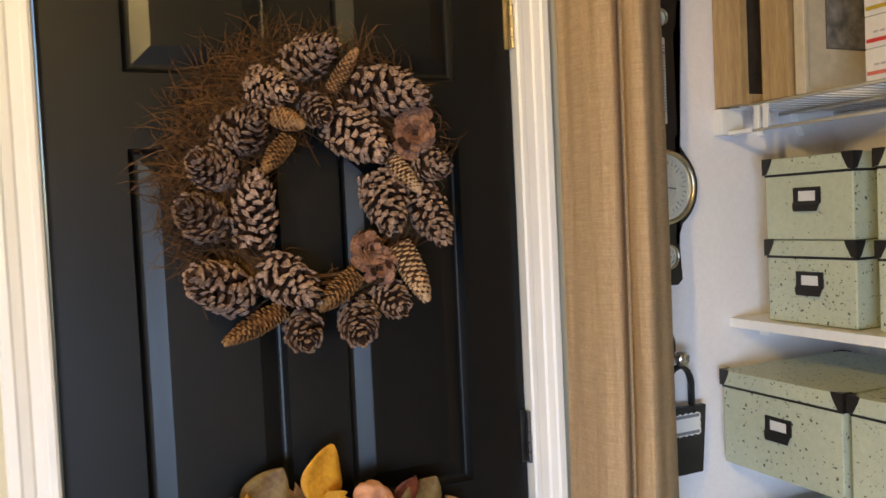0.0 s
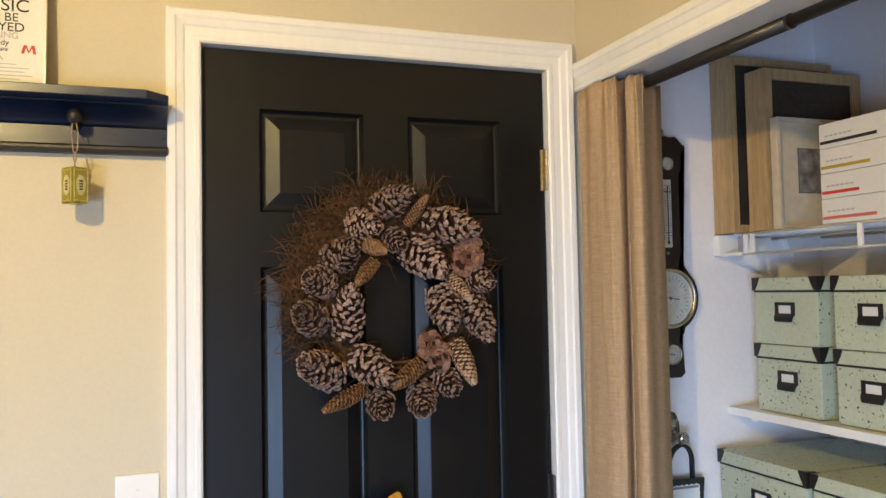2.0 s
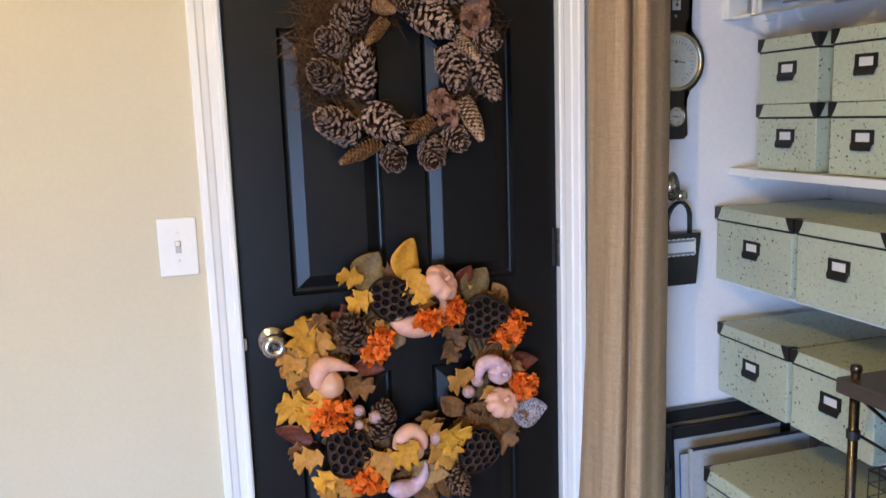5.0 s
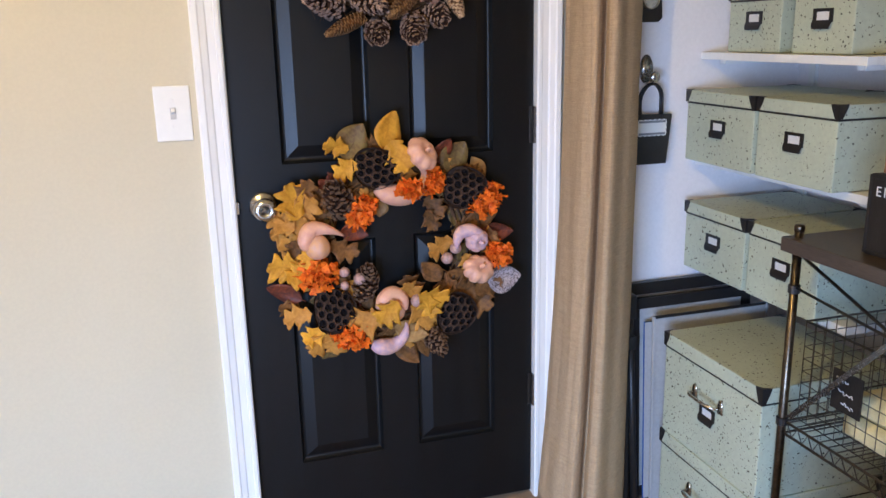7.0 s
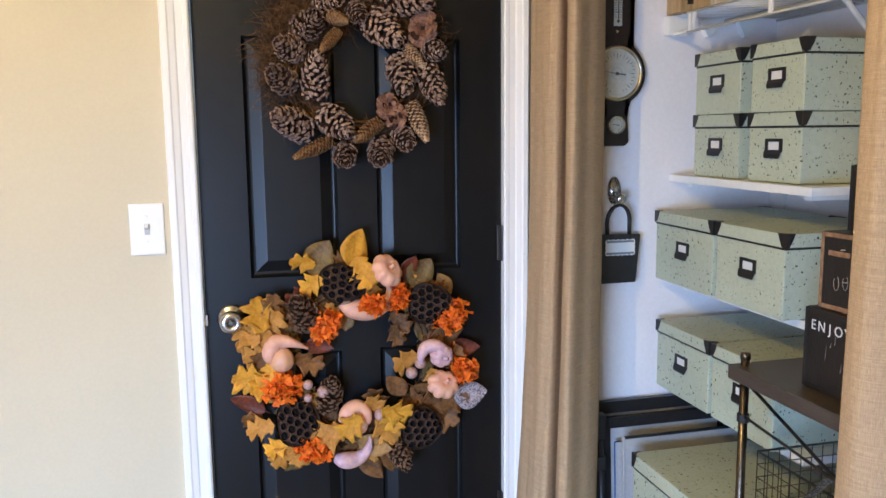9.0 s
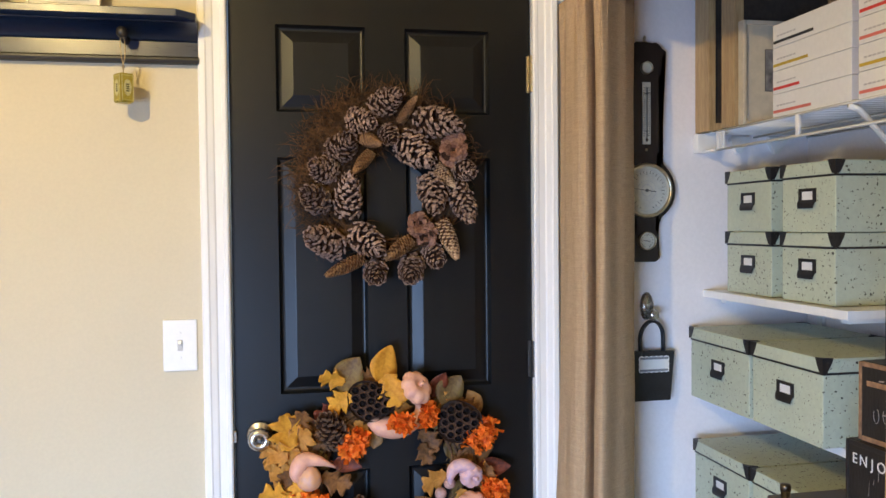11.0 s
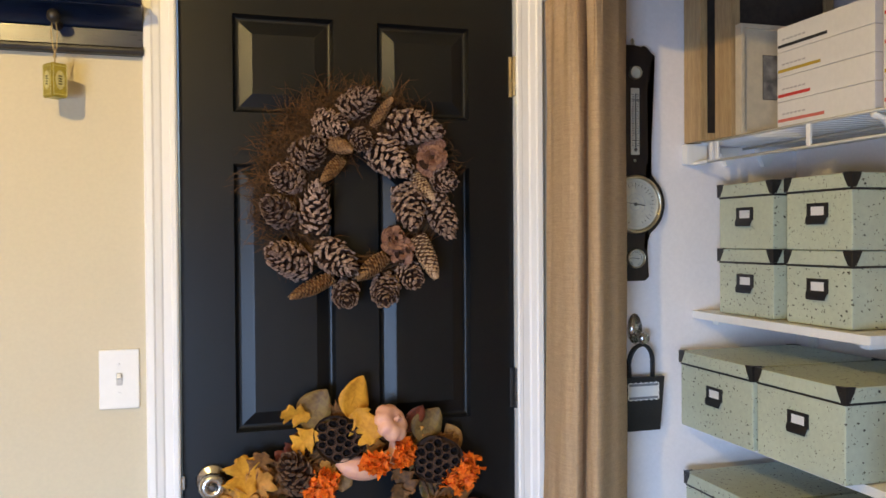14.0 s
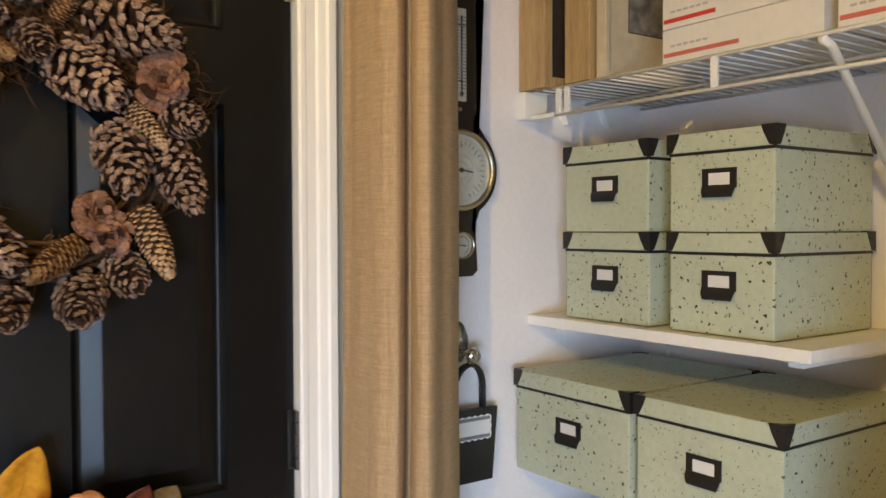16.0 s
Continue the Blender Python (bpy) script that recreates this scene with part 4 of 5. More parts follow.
broad("brown", 0.540, 0.691, 0.075, 0.050, -35), broad("rust", 0.271, 0.839, 0.062, 0.042, -15), broad("brown", 0.391, 0.513, 0.080, 0.050, -46)
broad("olive", 0.200, 0.530, 0.050, 0.026, -155), oak("brown", 0.470, 0.850, 0.060, 0.044, -62), broad("brown", 0.600, 0.850, 0.080, 0.055, 20)
broad("brown", 0.210, 0.700, 0.080, 0.055, 200), broad("brown", 0.440, 0.530, 0.080, 0.055, -80), broad("brown", 0.330, 0.960, 0.080, 0.055, 100), broad("olive", 0.500, 0.960, 0.080, 0.060, 80)
oak("yellow", 0.120, 0.938, 0.088, 0.080, 106), oak("amber", 0.158, 0.915, 0.075, 0.062, 40, -0.05), oak("amber", 0.106, 0.862, 0.095, 0.080, -175), oak("yellow", 0.088, 0.772, 0.082, 0.074, 164), oak("yellow", 0.120, 0.752, 0.070, 0.060, 205, -0.05), oak("amber", 0.090, 0.885, 0.070, 0.058, 150, -0.05)
oak("amber", 0.115, 0.820, 0.078, 0.070, -175), oak("yellow", 0.229, 1.053, 0.068, 0.044, 167), oak("yellow", 0.250, 0.993, 0.064, 0.055, -153)
broad("yellow", 0.365, 1.085, 0.085, 0.064, 67, -0.045), oak("yellow", 0.384, 1.018, 0.085, 0.066, -70, -0.076), oak("yellow", 0.150, 0.792, 0.055, 0.044, 115, -0.06)
oak("amber", 0.168, 0.561, 0.075, 0.062, -133), oak("brown", 0.100, 0.657, 0.075, 0.045, 153), oak("yellow", 0.462, 0.668, 0.082, 0.062, -15, -0.088), oak("yellow", 0.445, 0.640, 0.070, 0.052, -80, -0.080), oak("amber", 0.402, 0.690, 0.062, 0.050, 120, -0.06), oak("brown", 0.622, 0.668, 0.080, 0.060, 20, -0.05), oak("amber", 0.215, 0.560, 0.066, 0.055, -100, -0.05), oak("yellow", 0.150, 0.585, 0.060, 0.050, -150, -0.05), oak("amber", 0.112, 0.640, 0.070, 0.054, 190, -0.04)
oak("amber", 0.438, 0.603, 0.090, 0.072, -72, -0.05), oak("brown", 0.410, 0.696, 0.070, 0.055, 108), oak("yellow", 0.330, 0.639, 0.072, 0.065, -134, -0.088)
oak("amber", 0.273, 0.614, 0.085, 0.075, -155, -0.06), oak("brown", 0.594, 0.635, 0.105, 0.080, -35), oak("brown", 0.248, 0.799, 0.080, 0.055, -25)
oak("amber", 0.483, 0.781, 0.072, 0.056, -155), oak("brown", 0.160, 0.955, 0.070, 0.052, 57), oak("brown", 0.175, 0.905, 0.080, 0.06, 30), oak("brown", 0.560, 0.660, 0.08, 0.06, 10)
pod(0.328, 1.000, 0.096, 0.114, -6, 8), pod(0.548, 0.936, 0.106, 0.110, 6, 10), pod(0.207, 0.657, 0.122, 0.104, -8, -4), pod(0.524, 0.607, 0.112, 0.112, 8, -8)
pinecone(0.235, 0.929, 0.098, 0.080, 117, 30), pinecone(0.290, 0.713, 0.094, 0.070, 80, 20), pinecone(0.470, 0.536, 0.072, 0.064, -64, 40)
flower(0.290, 0.896, 0.098, 0.073, 57), flower(0.402, 0.948, 0.056, 0.040, -4, -0.092), flower(0.468, 0.958, 0.070, 0.044, 88), flower(0.606, 0.901, 0.115, 0.085, 46)
flower(0.637, 0.758, 0.080, 0.074, -6), flower(0.171, 0.747, 0.119, 0.099, -6), flower(0.246, 0.582, 0.124, 0.078, -7)
pumpkin(0.440, 1.028, 0.084, 0.090, 38, -34), pumpkin(0.581, 0.723, 0.092, 0.078, 20, -36), pumpkin(0.577, 0.800, 0.062, 0.062, 15, 10, LILAC)
gourd(0.392, 0.934, -0.060, [(-0.068, 0.014, 0.010), (-0.040, 0.000, 0.024), (0.000, -0.006, 0.028), (0.034, 0.002, 0.023), (0.055, 0.022, 0.015), (0.055, 0.046, 0.008), (0.044, 0.058, 0.002)])
gourd(0.184, 0.852, -0.070, [(-0.036, -0.034, 0.012), (-0.038, -0.014, 0.018), (-0.022, 0.008, 0.021), (0.006, 0.010, 0.015), (0.032, 0.002, 0.008), (0.056, -0.012, 0.002)], (-0.008, -0.034, 0.031), [PEACH, AMBERGOURD])
gourd(0.556, 0.814, -0.082, [(-0.032, -0.030, 0.003), (-0.034, -0.012, 0.010), (-0.022, 0.008, 0.016), (0.002, 0.014, 0.017), (0.026, 0.006, 0.010), (0.034, -0.002, 0.003)], None, [LILAC, LILAC])
gourd(0.352, 0.645, -0.072, [(-0.034, 0.002, 0.010), (-0.022, 0.024, 0.018), (0.002, 0.034, 0.021), (0.024, 0.022, 0.018), (0.032, 0.000, 0.010), (0.030, -0.012, 0.003)], (0.002, -0.006, 0.032), [PEACH, PEACH])
gourd(0.342, 0.550, -0.062, [(-0.042, 0.000, 0.012), (-0.026, -0.006, 0.020), (-0.005, -0.012, 0.022), (0.020, -0.008, 0.018), (0.040, 0.012, 0.013), (0.048, 0.036, 0.006), (0.046, 0.050, 0.0015)], None, [LILAC, LILAC])
for bx, bz, bd in ((0.237, 0.749, 0.026), (0.274, 0.728, 0.031), (0.523, 0.782, 0.030), (0.500, 0.758, 0.031), (0.418, 0.655, 0.034), (0.236, 0.715, 0.022)):
    berry(bx, bz, bd)


# ---- curtains and rod in the closet opening ----
def curtain(name, top_plan, low_plan, z_top, z_low, label, seed):
    """Burlap cloth hung on the rod: folds run from one plan at the top to another at the hem."""
    n, rows = 160, 64
    a, b = smooth_path(top_plan, n), smooth_path(low_plan, n)
    run = [0.0]
    for p, q in zip(a, a[1:]):
        run.append(run[-1] + (q - p).length)
    bm = bmesh.new()
    uv = bm.loops.layers.uv.new("cloth")
    grid, coords = [], {}
    for j in range(rows + 1):
        s = j / rows
        z = z_top + (z_low - z_top) * s
        e = s * s * (0.35 + 0.65 * s)
        line = []
        for i in range(n + 1):
            p = a[i].lerp(b[i], e)
            wob = (0.006 if i < 60 else 0.0025) * noise.noise(Vector((i * 0.075, z * 1.6, seed))) + 0.0025 * noise.noise(Vector((i * 0.15, z * 4.5, seed + 9))) + 0.0010 * noise.noise(Vector((i * 0.4, z * 9, seed + 5)))
            wob += 0.009 * math.sin(i * 0.42 + 2.5 * noise.noise(Vector((i * 0.05, 1, seed)))) * max(0, 1 - 7 * s) ** 1.5
            dz = 0.006 * math.sin(i * 0.42) * max(0, 1 - 14 * s) + (0.02 * noise.noise(Vector((i * 0.08, 3, seed))) if s > 0.97 else 0)
            v = bm.verts.new((p.x + wob, p.y + 0.7 * wob, z + dz))
            coords[v] = (run[i], z)
            line.append(v)
        grid.append(line)
    for g, h in zip(grid, grid[1:]):
        for k in range(n):
            f = bm.faces.new((g[k], g[k + 1], h[k + 1], h[k]))
            for loop in f.loops:
                loop[uv].uv = coords[loop.vert]
    c = thing(name, (0, 0, 0), label, "curtain", "closet curtains")
    ob = part("cloth", bm, BURLAP, c, "", True)
    thick = ob.modifiers.new("weave", "SOLIDIFY")
    thick.thickness = 0.0022
    return c


RODX, RODZ = 0.902, 1.982
# folds of the gathered curtain: across and into the opening, turned 27 degrees from the door wall
FOLDS = [(0.905, 0.372), (0.830, 0.378), (0.775, 0.352), (0.764, 0.330), (0.773, 0.305), (0.787, 0.274), (0.803, 0.246), (0.822, 0.228), (0.838, 0.218), (0.849, 0.232), (0.858, 0.258), (0.864, 0.254), (0.860, 0.226), (0.867, 0.202), (0.879, 0.192), (0.891, 0.203), (0.908, 0.240), (0.929, 0.276), (0.944, 0.325), (0.925, 0.360)]


def fold_plan(wide, deep, forward, limit):
    plan = []
    for u, d in FOLDS:
        u, d = 0.95 + (u - 0.95) * wide, 0.245 + (d - 0.245) * deep - forward
        plan.append((0.891 * u + 0.454 * d, min(limit, 0.891 * d - 0.454 * u)))
    return plan


curtain("curtain", fold_plan(1.0, 1.0, 0.0, -0.040), fold_plan(1.36, 1.25, 0.035, -0.048),
        1.995, 0.012, "tan burlap curtain gathered at one end of the closet rod", 1)
curtain("curtain", [(0.955, -1.175), (0.885, -1.150), (0.872, -1.195), (0.90, -1.235), (0.868, -1.275), (0.89, -1.325), (0.865, -1.375), (0.90, -1.425), (0.87, -1.475), (0.90, -1.545)],
        [(0.97, -1.155), (0.885, -1.120), (0.86, -1.185), (0.90, -1.225), (0.855, -1.275), (0.895, -1.325), (0.85, -1.375), (0.90, -1.425), (0.86, -1.475), (0.90, -1.545)],
        1.995, 0.012, "tan burlap curtain gathered at the far end of the rod", 4)
rod = thing("curtain_rod", (RODX, W, RODZ), "dark metal tension rod across the closet opening", "curtain rod")
bm = bmesh.new()
tube(bm, [(0, 0, 0), (0, -0.62, 0)], 0.0125, 16)
part("outer_tube", bm, BLACKMETAL, rod, "", True)
bm = bmesh.new()
tube(bm, [(0, -0.62, 0), (0, END - W, 0)], 0.0105, 16)
part("inner_tube", bm, BLACKMETAL, rod, "", True)
part("joint_ring", lathe(bmesh.new(), [(0.0105, 0), (0.0132, 0), (0.0132, 0.006), (0.0105, 0.006)], Matrix.Translation((0, -0.625, 0)) @ Matrix.Rotation(radians(-90), 4, "X"), 18), STEEL, rod)


# ---- storage boxes ----
def corner_guard(sx, sy, lx, ly, h):
    """A metal cap wrapping a lid's corner: a tapering flap on two sides and a tip on top."""
    bm = bmesh.new()
    a, t = 0.024, 0.0012
    # flap on the face whose normal is x
    for axis in (0, 1):
        pts = [(0, 0.0012), (-a, 0.0012), (-a * 0.82, -h * 0.35), (-a * 0.42, -h * 0.95), (0, -h * 1.02)]
        lo, hi = [], []
        for u, v in pts:
            if axis == 0:
                lo.append(bm.verts.new((sx * (lx), sy * (ly + u), v))), hi.append(bm.verts.new((sx * (lx + t), sy * (ly + u + (t if u == 0 else 0)), v)))
            else:
                lo.append(bm.verts.new((sx * (lx + u), sy * (ly), v))), hi.append(bm.verts.new((sx * (lx + u + (t if u == 0 else 0)), sy * (ly + t), v)))
        bm.faces.new(lo), bm.faces.new(hi)
        for k in range(5):
            bm.faces.new((lo[k], lo[(k + 1) % 5], hi[(k + 1) % 5], hi[k]))
    tip = [(0, 0), (-a * 0.9, 0), (-a * 0.35, -a * 0.35), (0, -a * 0.9)]
    lo = [bm.verts.new((sx * (lx + u), sy * (ly + v), 0.0)) for u, v in tip]
    hi = [bm.verts.new((sx * (lx + u), sy * (ly + v), 0.0013)) for u, v in tip]
    bm.faces.new(lo), bm.faces.new(hi)
    for k in range(4):
        bm.faces.new((lo[k], lo[(k + 1) % 4], hi[(k + 1) % 4], hi[k]))
    # two rivets
    for axis in (0, 1):
        c = Vector((sx * (lx + t), sy * (ly - a * 0.5), -h * 0.3)) if axis == 0 else Vector((sx * (lx - a * 0.5), sy * (ly + t), -h * 0.3))
        q = (Vector((sx, 0, 0)) if axis == 0 else Vector((0, sy, 0))).to_track_quat("Z", "Y").to_matrix().to_4x4()
        lathe(bm, [(0, 0), (0.0022, 0), (0.0016, 0.001), (0, 0.0013)], Matrix.Translation(c) @ q, 8)
    return bm


def storage_box(x, y0, y1, z0, h, depth, label, group, lid=0.030, holder_at=0.60, handle=False):
    """Front at x, between y0 and y1, base at z0. The front faces the room."""
    w = abs(y1 - y0)
    b = thing("storage_box", (x + depth / 2, (y0 + y1) / 2, z0), label, "storage box", group)
    dx, dy = depth / 2, w / 2
    e = 0.003
    part("body", boxed(-dx + e, dx - e, -dy + e, dy - e, 0.0, h - 0.004, 0.0032), BOARD, b)
    # black band in place of the shade that the lid's overhang casts
    part("lid_shade_band", boxed(-dx + e - 0.0008, dx - e + 0.0008, -dy + e - 0.0008, dy - e + 0.0008, h - lid - 0.0045, h - lid + 0.002), BLACKMETAL, b, "black band standing in for the shade under the lid")
    bm = boxed(-dx, dx, -dy, dy, h - lid, h, 0.003)
    cap = part("lid", bm, BOARD, b)
    for sx in (-1, 1):
        for sy in (-1, 1):
            part("corner_guard", corner_guard(sx, sy, dx, dy, lid), BLACKMETAL, cap, "black metal corner guard", m=Matrix.Translation((0, 0, h)))
    hz = (h - lid) * holder_at
    f = Matrix.Translation((-dx + e, 0, hz)) @ FACING_CLOSET
    bm = bmesh.new()
    hw, hh = 0.0305, 0.0225
    for u0, u1, v0, v1 in ((-hw, -hw + 0.011, -0.003, hh), (hw - 0.011, hw, -0.003, hh), (-hw + 0.011, hw - 0.011, hh - 0.007, hh), (-hw, hw, -0.008, -0.003)):
        plate(bm, [(u0, v0), (u1, v0), (u1, v1), (u0, v1)], 0, 0.0022, f)
    # curled pull below the card
    ring = []
    for k in range(7):
        t = k / 6
        v, o = -0.003 - 0.019 * t, 0.0022 + 0.0055 * math.sin(t * 1.9)
        s = hw * (1 - 0.16 * t * t)
        ring.append([bm.verts.new(f @ Vector((-s, v, o))), bm.verts.new(f @ Vector((s, v, o))), bm.verts.new(f @ Vector((s, v, o - 0.0015))), bm.verts.new(f @ Vector((-s, v, o - 0.0015)))])
    for p, q in zip(ring, ring[1:]):
        for k in range(4):
            bm.faces.new((p[k], p[(k + 1) % 4], q[(k + 1) % 4], q[k]))
    bm.faces.new(ring[0]), bm.faces.new(ring[-1])
    holder = part("label_holder", bm, BLACKMETAL, b, "black metal label holder with a pull")
    part("card", plate(bmesh.new(), [(-hw + 0.008, -0.004), (hw - 0.008, -0.004), (hw - 0.008, hh - 0.005), (-hw + 0.008, hh - 0.005)], 0.0, 0.0009, f), PAPER, holder, "blank white card")
    if handle:
        f2 = Matrix.Translation((-dx + e, 0, hz + 0.046)) @ FACING_CLOSET
        bm = bmesh.new()
        pts = [f2 @ Vector((0.052 * math.cos(a), 0.010 * math.sin(a) - 0.006, 0.006 + 0.030 * math.sin(a) ** 0.7)) for a in np.linspace(0.02, math.pi - 0.02, 15)]
        tube(bm, pts, 0.0042, 10)
        for u in (-0.052, 0.052):
            plate(bm, [(u - 0.010, -0.018), (u + 0.010, -0.018), (u + 0.008, 0.010), (u, 0.018), (u - 0.008, 0.010)], 0, 0.004, f2)
        part("pull_handle", bm, CHROME, b, "nickel bow handle", True)
    return b


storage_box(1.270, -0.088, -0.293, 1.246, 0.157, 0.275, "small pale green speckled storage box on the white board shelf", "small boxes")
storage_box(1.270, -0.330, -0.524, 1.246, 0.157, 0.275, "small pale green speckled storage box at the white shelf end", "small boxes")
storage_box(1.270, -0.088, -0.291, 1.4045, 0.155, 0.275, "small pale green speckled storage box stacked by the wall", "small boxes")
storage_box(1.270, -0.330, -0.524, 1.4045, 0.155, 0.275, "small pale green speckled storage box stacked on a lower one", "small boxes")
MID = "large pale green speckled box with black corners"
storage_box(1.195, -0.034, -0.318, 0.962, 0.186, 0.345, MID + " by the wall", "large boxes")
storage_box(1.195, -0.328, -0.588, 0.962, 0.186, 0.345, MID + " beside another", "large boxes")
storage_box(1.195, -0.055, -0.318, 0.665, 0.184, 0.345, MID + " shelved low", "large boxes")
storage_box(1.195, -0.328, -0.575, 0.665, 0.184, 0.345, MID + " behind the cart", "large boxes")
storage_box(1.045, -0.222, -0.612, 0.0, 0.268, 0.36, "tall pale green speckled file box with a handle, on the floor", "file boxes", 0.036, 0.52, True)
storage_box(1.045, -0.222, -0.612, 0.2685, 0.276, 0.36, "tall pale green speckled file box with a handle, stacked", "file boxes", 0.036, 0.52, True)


# ---- shelves ----
def board_shelf(x, z, y1, label):
    s = thing("shelf", (x, W, z), label, "shelf", "white board shelves")
    part("board", boxed(0, BACK - x, y1 - W, 0, -0.019, 0, 0.0015), TRIM, s)
    for y in (-0.07, y1 - W + 0.035):
        part("bracket", boxed(0.02, BACK - x, y - 0.012, y + 0.012, -0.030, -0.019, 0.001), TRIM, s, "white metal shelf bracket")
        part("standard", boxed(BACK - x - 0.012, BACK - x, y - 0.012, y + 0.012, -0.24, -0.031, 0.001), TRIM, s)
    return s


board_shelf(1.247, 1.2445, -0.594, "white painted board shelf holding small boxes")
board_shelf(1.247, 0.9605, -0.640, "white painted board shelf holding large boxes")
board_shelf(1.247, 0.6635, -0.615, "white painted board shelf low in the closet")

WX = 1.237
wire = thing("wire_shelf", (WX, W, 1.665), "white coated wire shelf with a deep front lip", "wire shelf")
YE = END - W + 0.05
for z, r in ((0.0, 0.0032), (-0.048, 0.0034)):
    part("lip_rod", tube(bmesh.new(), [(0, -0.085, z), (0, YE, z)], r, 8), TRIM, wire, "", True)
part("back_rod", tube(bmesh.new(), [(BACK - WX - 0.006, -0.005, -0.003), (BACK - WX - 0.006, YE, -0.003)], 0.003, 8), TRIM, wire, "", True)
part("middle_rod", tube(bmesh.new(), [(0.16, -0.005, -0.006), (0.16, YE, -0.006)], 0.003, 8), TRIM, wire, "", True)
for y in (-0.098, -0.120, -0.432, -0.745, -1.06, -1.38):
    part("lip_post", boxed(-0.0028, 0.0028, y - 0.006, y + 0.006, -0.048, 0.0, 0.001), TRIM, wire)
one = mesh_of(tube(bmesh.new(), [(0, 0, 0), (BACK - WX - 0.008, 0, 0)], 0.0016, 6), "cross_wire", TRIM, True)
for k in range(64):
    part("cross_wire", one, None, wire, m=Matrix.Translation((0, -0.03 - 0.0254 * k, 0.001)))
bm = boxed(-0.020, 0.040, -0.026, 0.0, -0.050, 0.002, 0.004)
box(bm, -0.006, 0.006, -0.088, -0.0265, -0.051, -0.043, 0.002)
part("end_cap", bm, TRIM, wire, "white plastic end bracket")
for x in (0.085, 0.20):
    bm = bmesh.new()
    plate(bm, [(x, -0.004), (x + 0.055, -0.004), (x + 0.055, -0.016), (x + 0.030, -0.050), (x + 0.018, -0.050), (x, -0.016)], 0.0, 0.016, FACING)
    part("wall_clip", bm, TRIM, wire, "white plastic wall clip")
for y in (-0.600, -1.25):
    bm = bmesh.new()
    tube(bm, [(-0.002, y, -0.006), (0.02, y, -0.012), (BACK - WX - 0.01, y, -0.305)], 0.0065, 10)
    plate(bm, [(-0.01, 0.03), (0.01, 0.03), (0.01, -0.03), (-0.01, -0.03)], 0, 0.006, Matrix.Translation((BACK - WX, y, -0.31)) @ FACING_CLOSET)
    part("brace", bm, TRIM, wire, "white diagonal brace", True)

# ---- things on the wire shelf ----
TOP = 1.669


def picture(x0, x1, y_front, depth, h, border, wood, art, label, mat_width=0.0):
    """A picture that faces the room's back, standing on the wire shelf."""
    p = thing("picture_frame", ((x0 + x1) / 2, y_front, TOP), label, "picture frame", "frames on the wire shelf")
    hw = (x1 - x0) / 2
    for a, b, c, d in ((-hw, -hw + border, 0, h), (hw - border, hw, 0, h), (-hw + border, hw - border, 0, border), (-hw + border, hw - border, h - border, h)):
        part("frame_bar", boxed(a, b, 0, depth, c, d, 0.0015), wood, p)
    face = part("picture_face", boxed(-hw + border, hw - border, 0.008, 0.014, border, h - border), art, p)
    return p, face


picture(1.222, 1.545, -0.088, 0.072, 0.432, 0.020, OAKWOOD, DARKART, "deep pale wood shadow box against the closet wall")
picture(1.236, 1.530, -0.188, 0.062, 0.378, 0.026, OAKWOOD, DARKART, "deep pale wood frame with a dark picture")
p, face = picture(1.238, 1.500, -0.224, 0.022, 0.256, 0.010, CREAMWOOD, CREAMWOOD, "cream wooden frame with a small faded photograph")
PHOTO = mat("faded_photograph", (0.34, 0.31, 0.27), 0.5, second=(0.10, 0.09, 0.085), scale=22, fine=60, bump=0)
part("photograph", boxed(-0.065, 0.065, 0.006, 0.0076, 0.085, 0.185), PHOTO, p, "small faded photograph")
part("photo_edge", boxed(-0.067, 0.067, 0.0066, 0.0078, 0.083, 0.187), mat("photo_border", (0.12, 0.10, 0.08), 0.6, bump=0), p)

INKS = {"black": INK, "yellow": mat("yellow_print", (0.45, 0.30, 0.02), 0.6, vary=0.1, bump=0), "red": mat("scarlet_print", (0.55, 0.04, 0.025), 0.6, vary=0.1, bump=0), "salmon": mat("salmon_print", (0.56, 0.14, 0.10), 0.6, vary=0.1, bump=0), "green": mat("green_print", (0.05, 0.16, 0.05), 0.6, vary=0.1, bump=0)}
CARTON = mat("white_carton", (0.72, 0.69, 0.65), 0.6, vary=0.04, scale=10, fine=90, bump=0.06)


def carton(y0, y1, z, h, ink, share, depth=0.29):
    c = thing("flat_carton", (WX + 0.004 + depth / 2, (y0 + y1) / 2, z), "flat white cardboard carton with a %s printed stripe, stacked" % ink, "carton", "stacked white cartons")
    w = abs(y1 - y0)
    part("carton_body", boxed(-depth / 2, depth / 2, -w / 2, w / 2, 0, h - 0.0008, 0.0015), CARTON, c)
    f = Matrix.Translation((-depth / 2, 0, 0)) @ FACING_CLOSET
    part("stripe", plate(bmesh.new(), [(-w / 2 + 0.003, 0.009), (-w / 2 + w * share, 0.009), (-w / 2 + w * share, 0.0155), (-w / 2 + 0.003, 0.0155)], 0, 0.0005, f), INKS[ink], c, "printed colour stripe")
    bm = bmesh.new()
    for k in range(6):
        u = -w / 2 + 0.016 + 0.012 * k
        plate(bm, [(u, 0.024), (u + 0.009, 0.024), (u + 0.009, 0.0275), (u, 0.0275)], 0, 0.0004, f)
    part("small_print", bm, GREYINK, c, "small grey unreadable print")
    part("side_print", boxed(-depth / 2 + 0.006, -depth / 2 + 0.022, w / 2, w / 2 + 0.0005, 0.006, h - 0.008), INKS["salmon"], c)
    return c


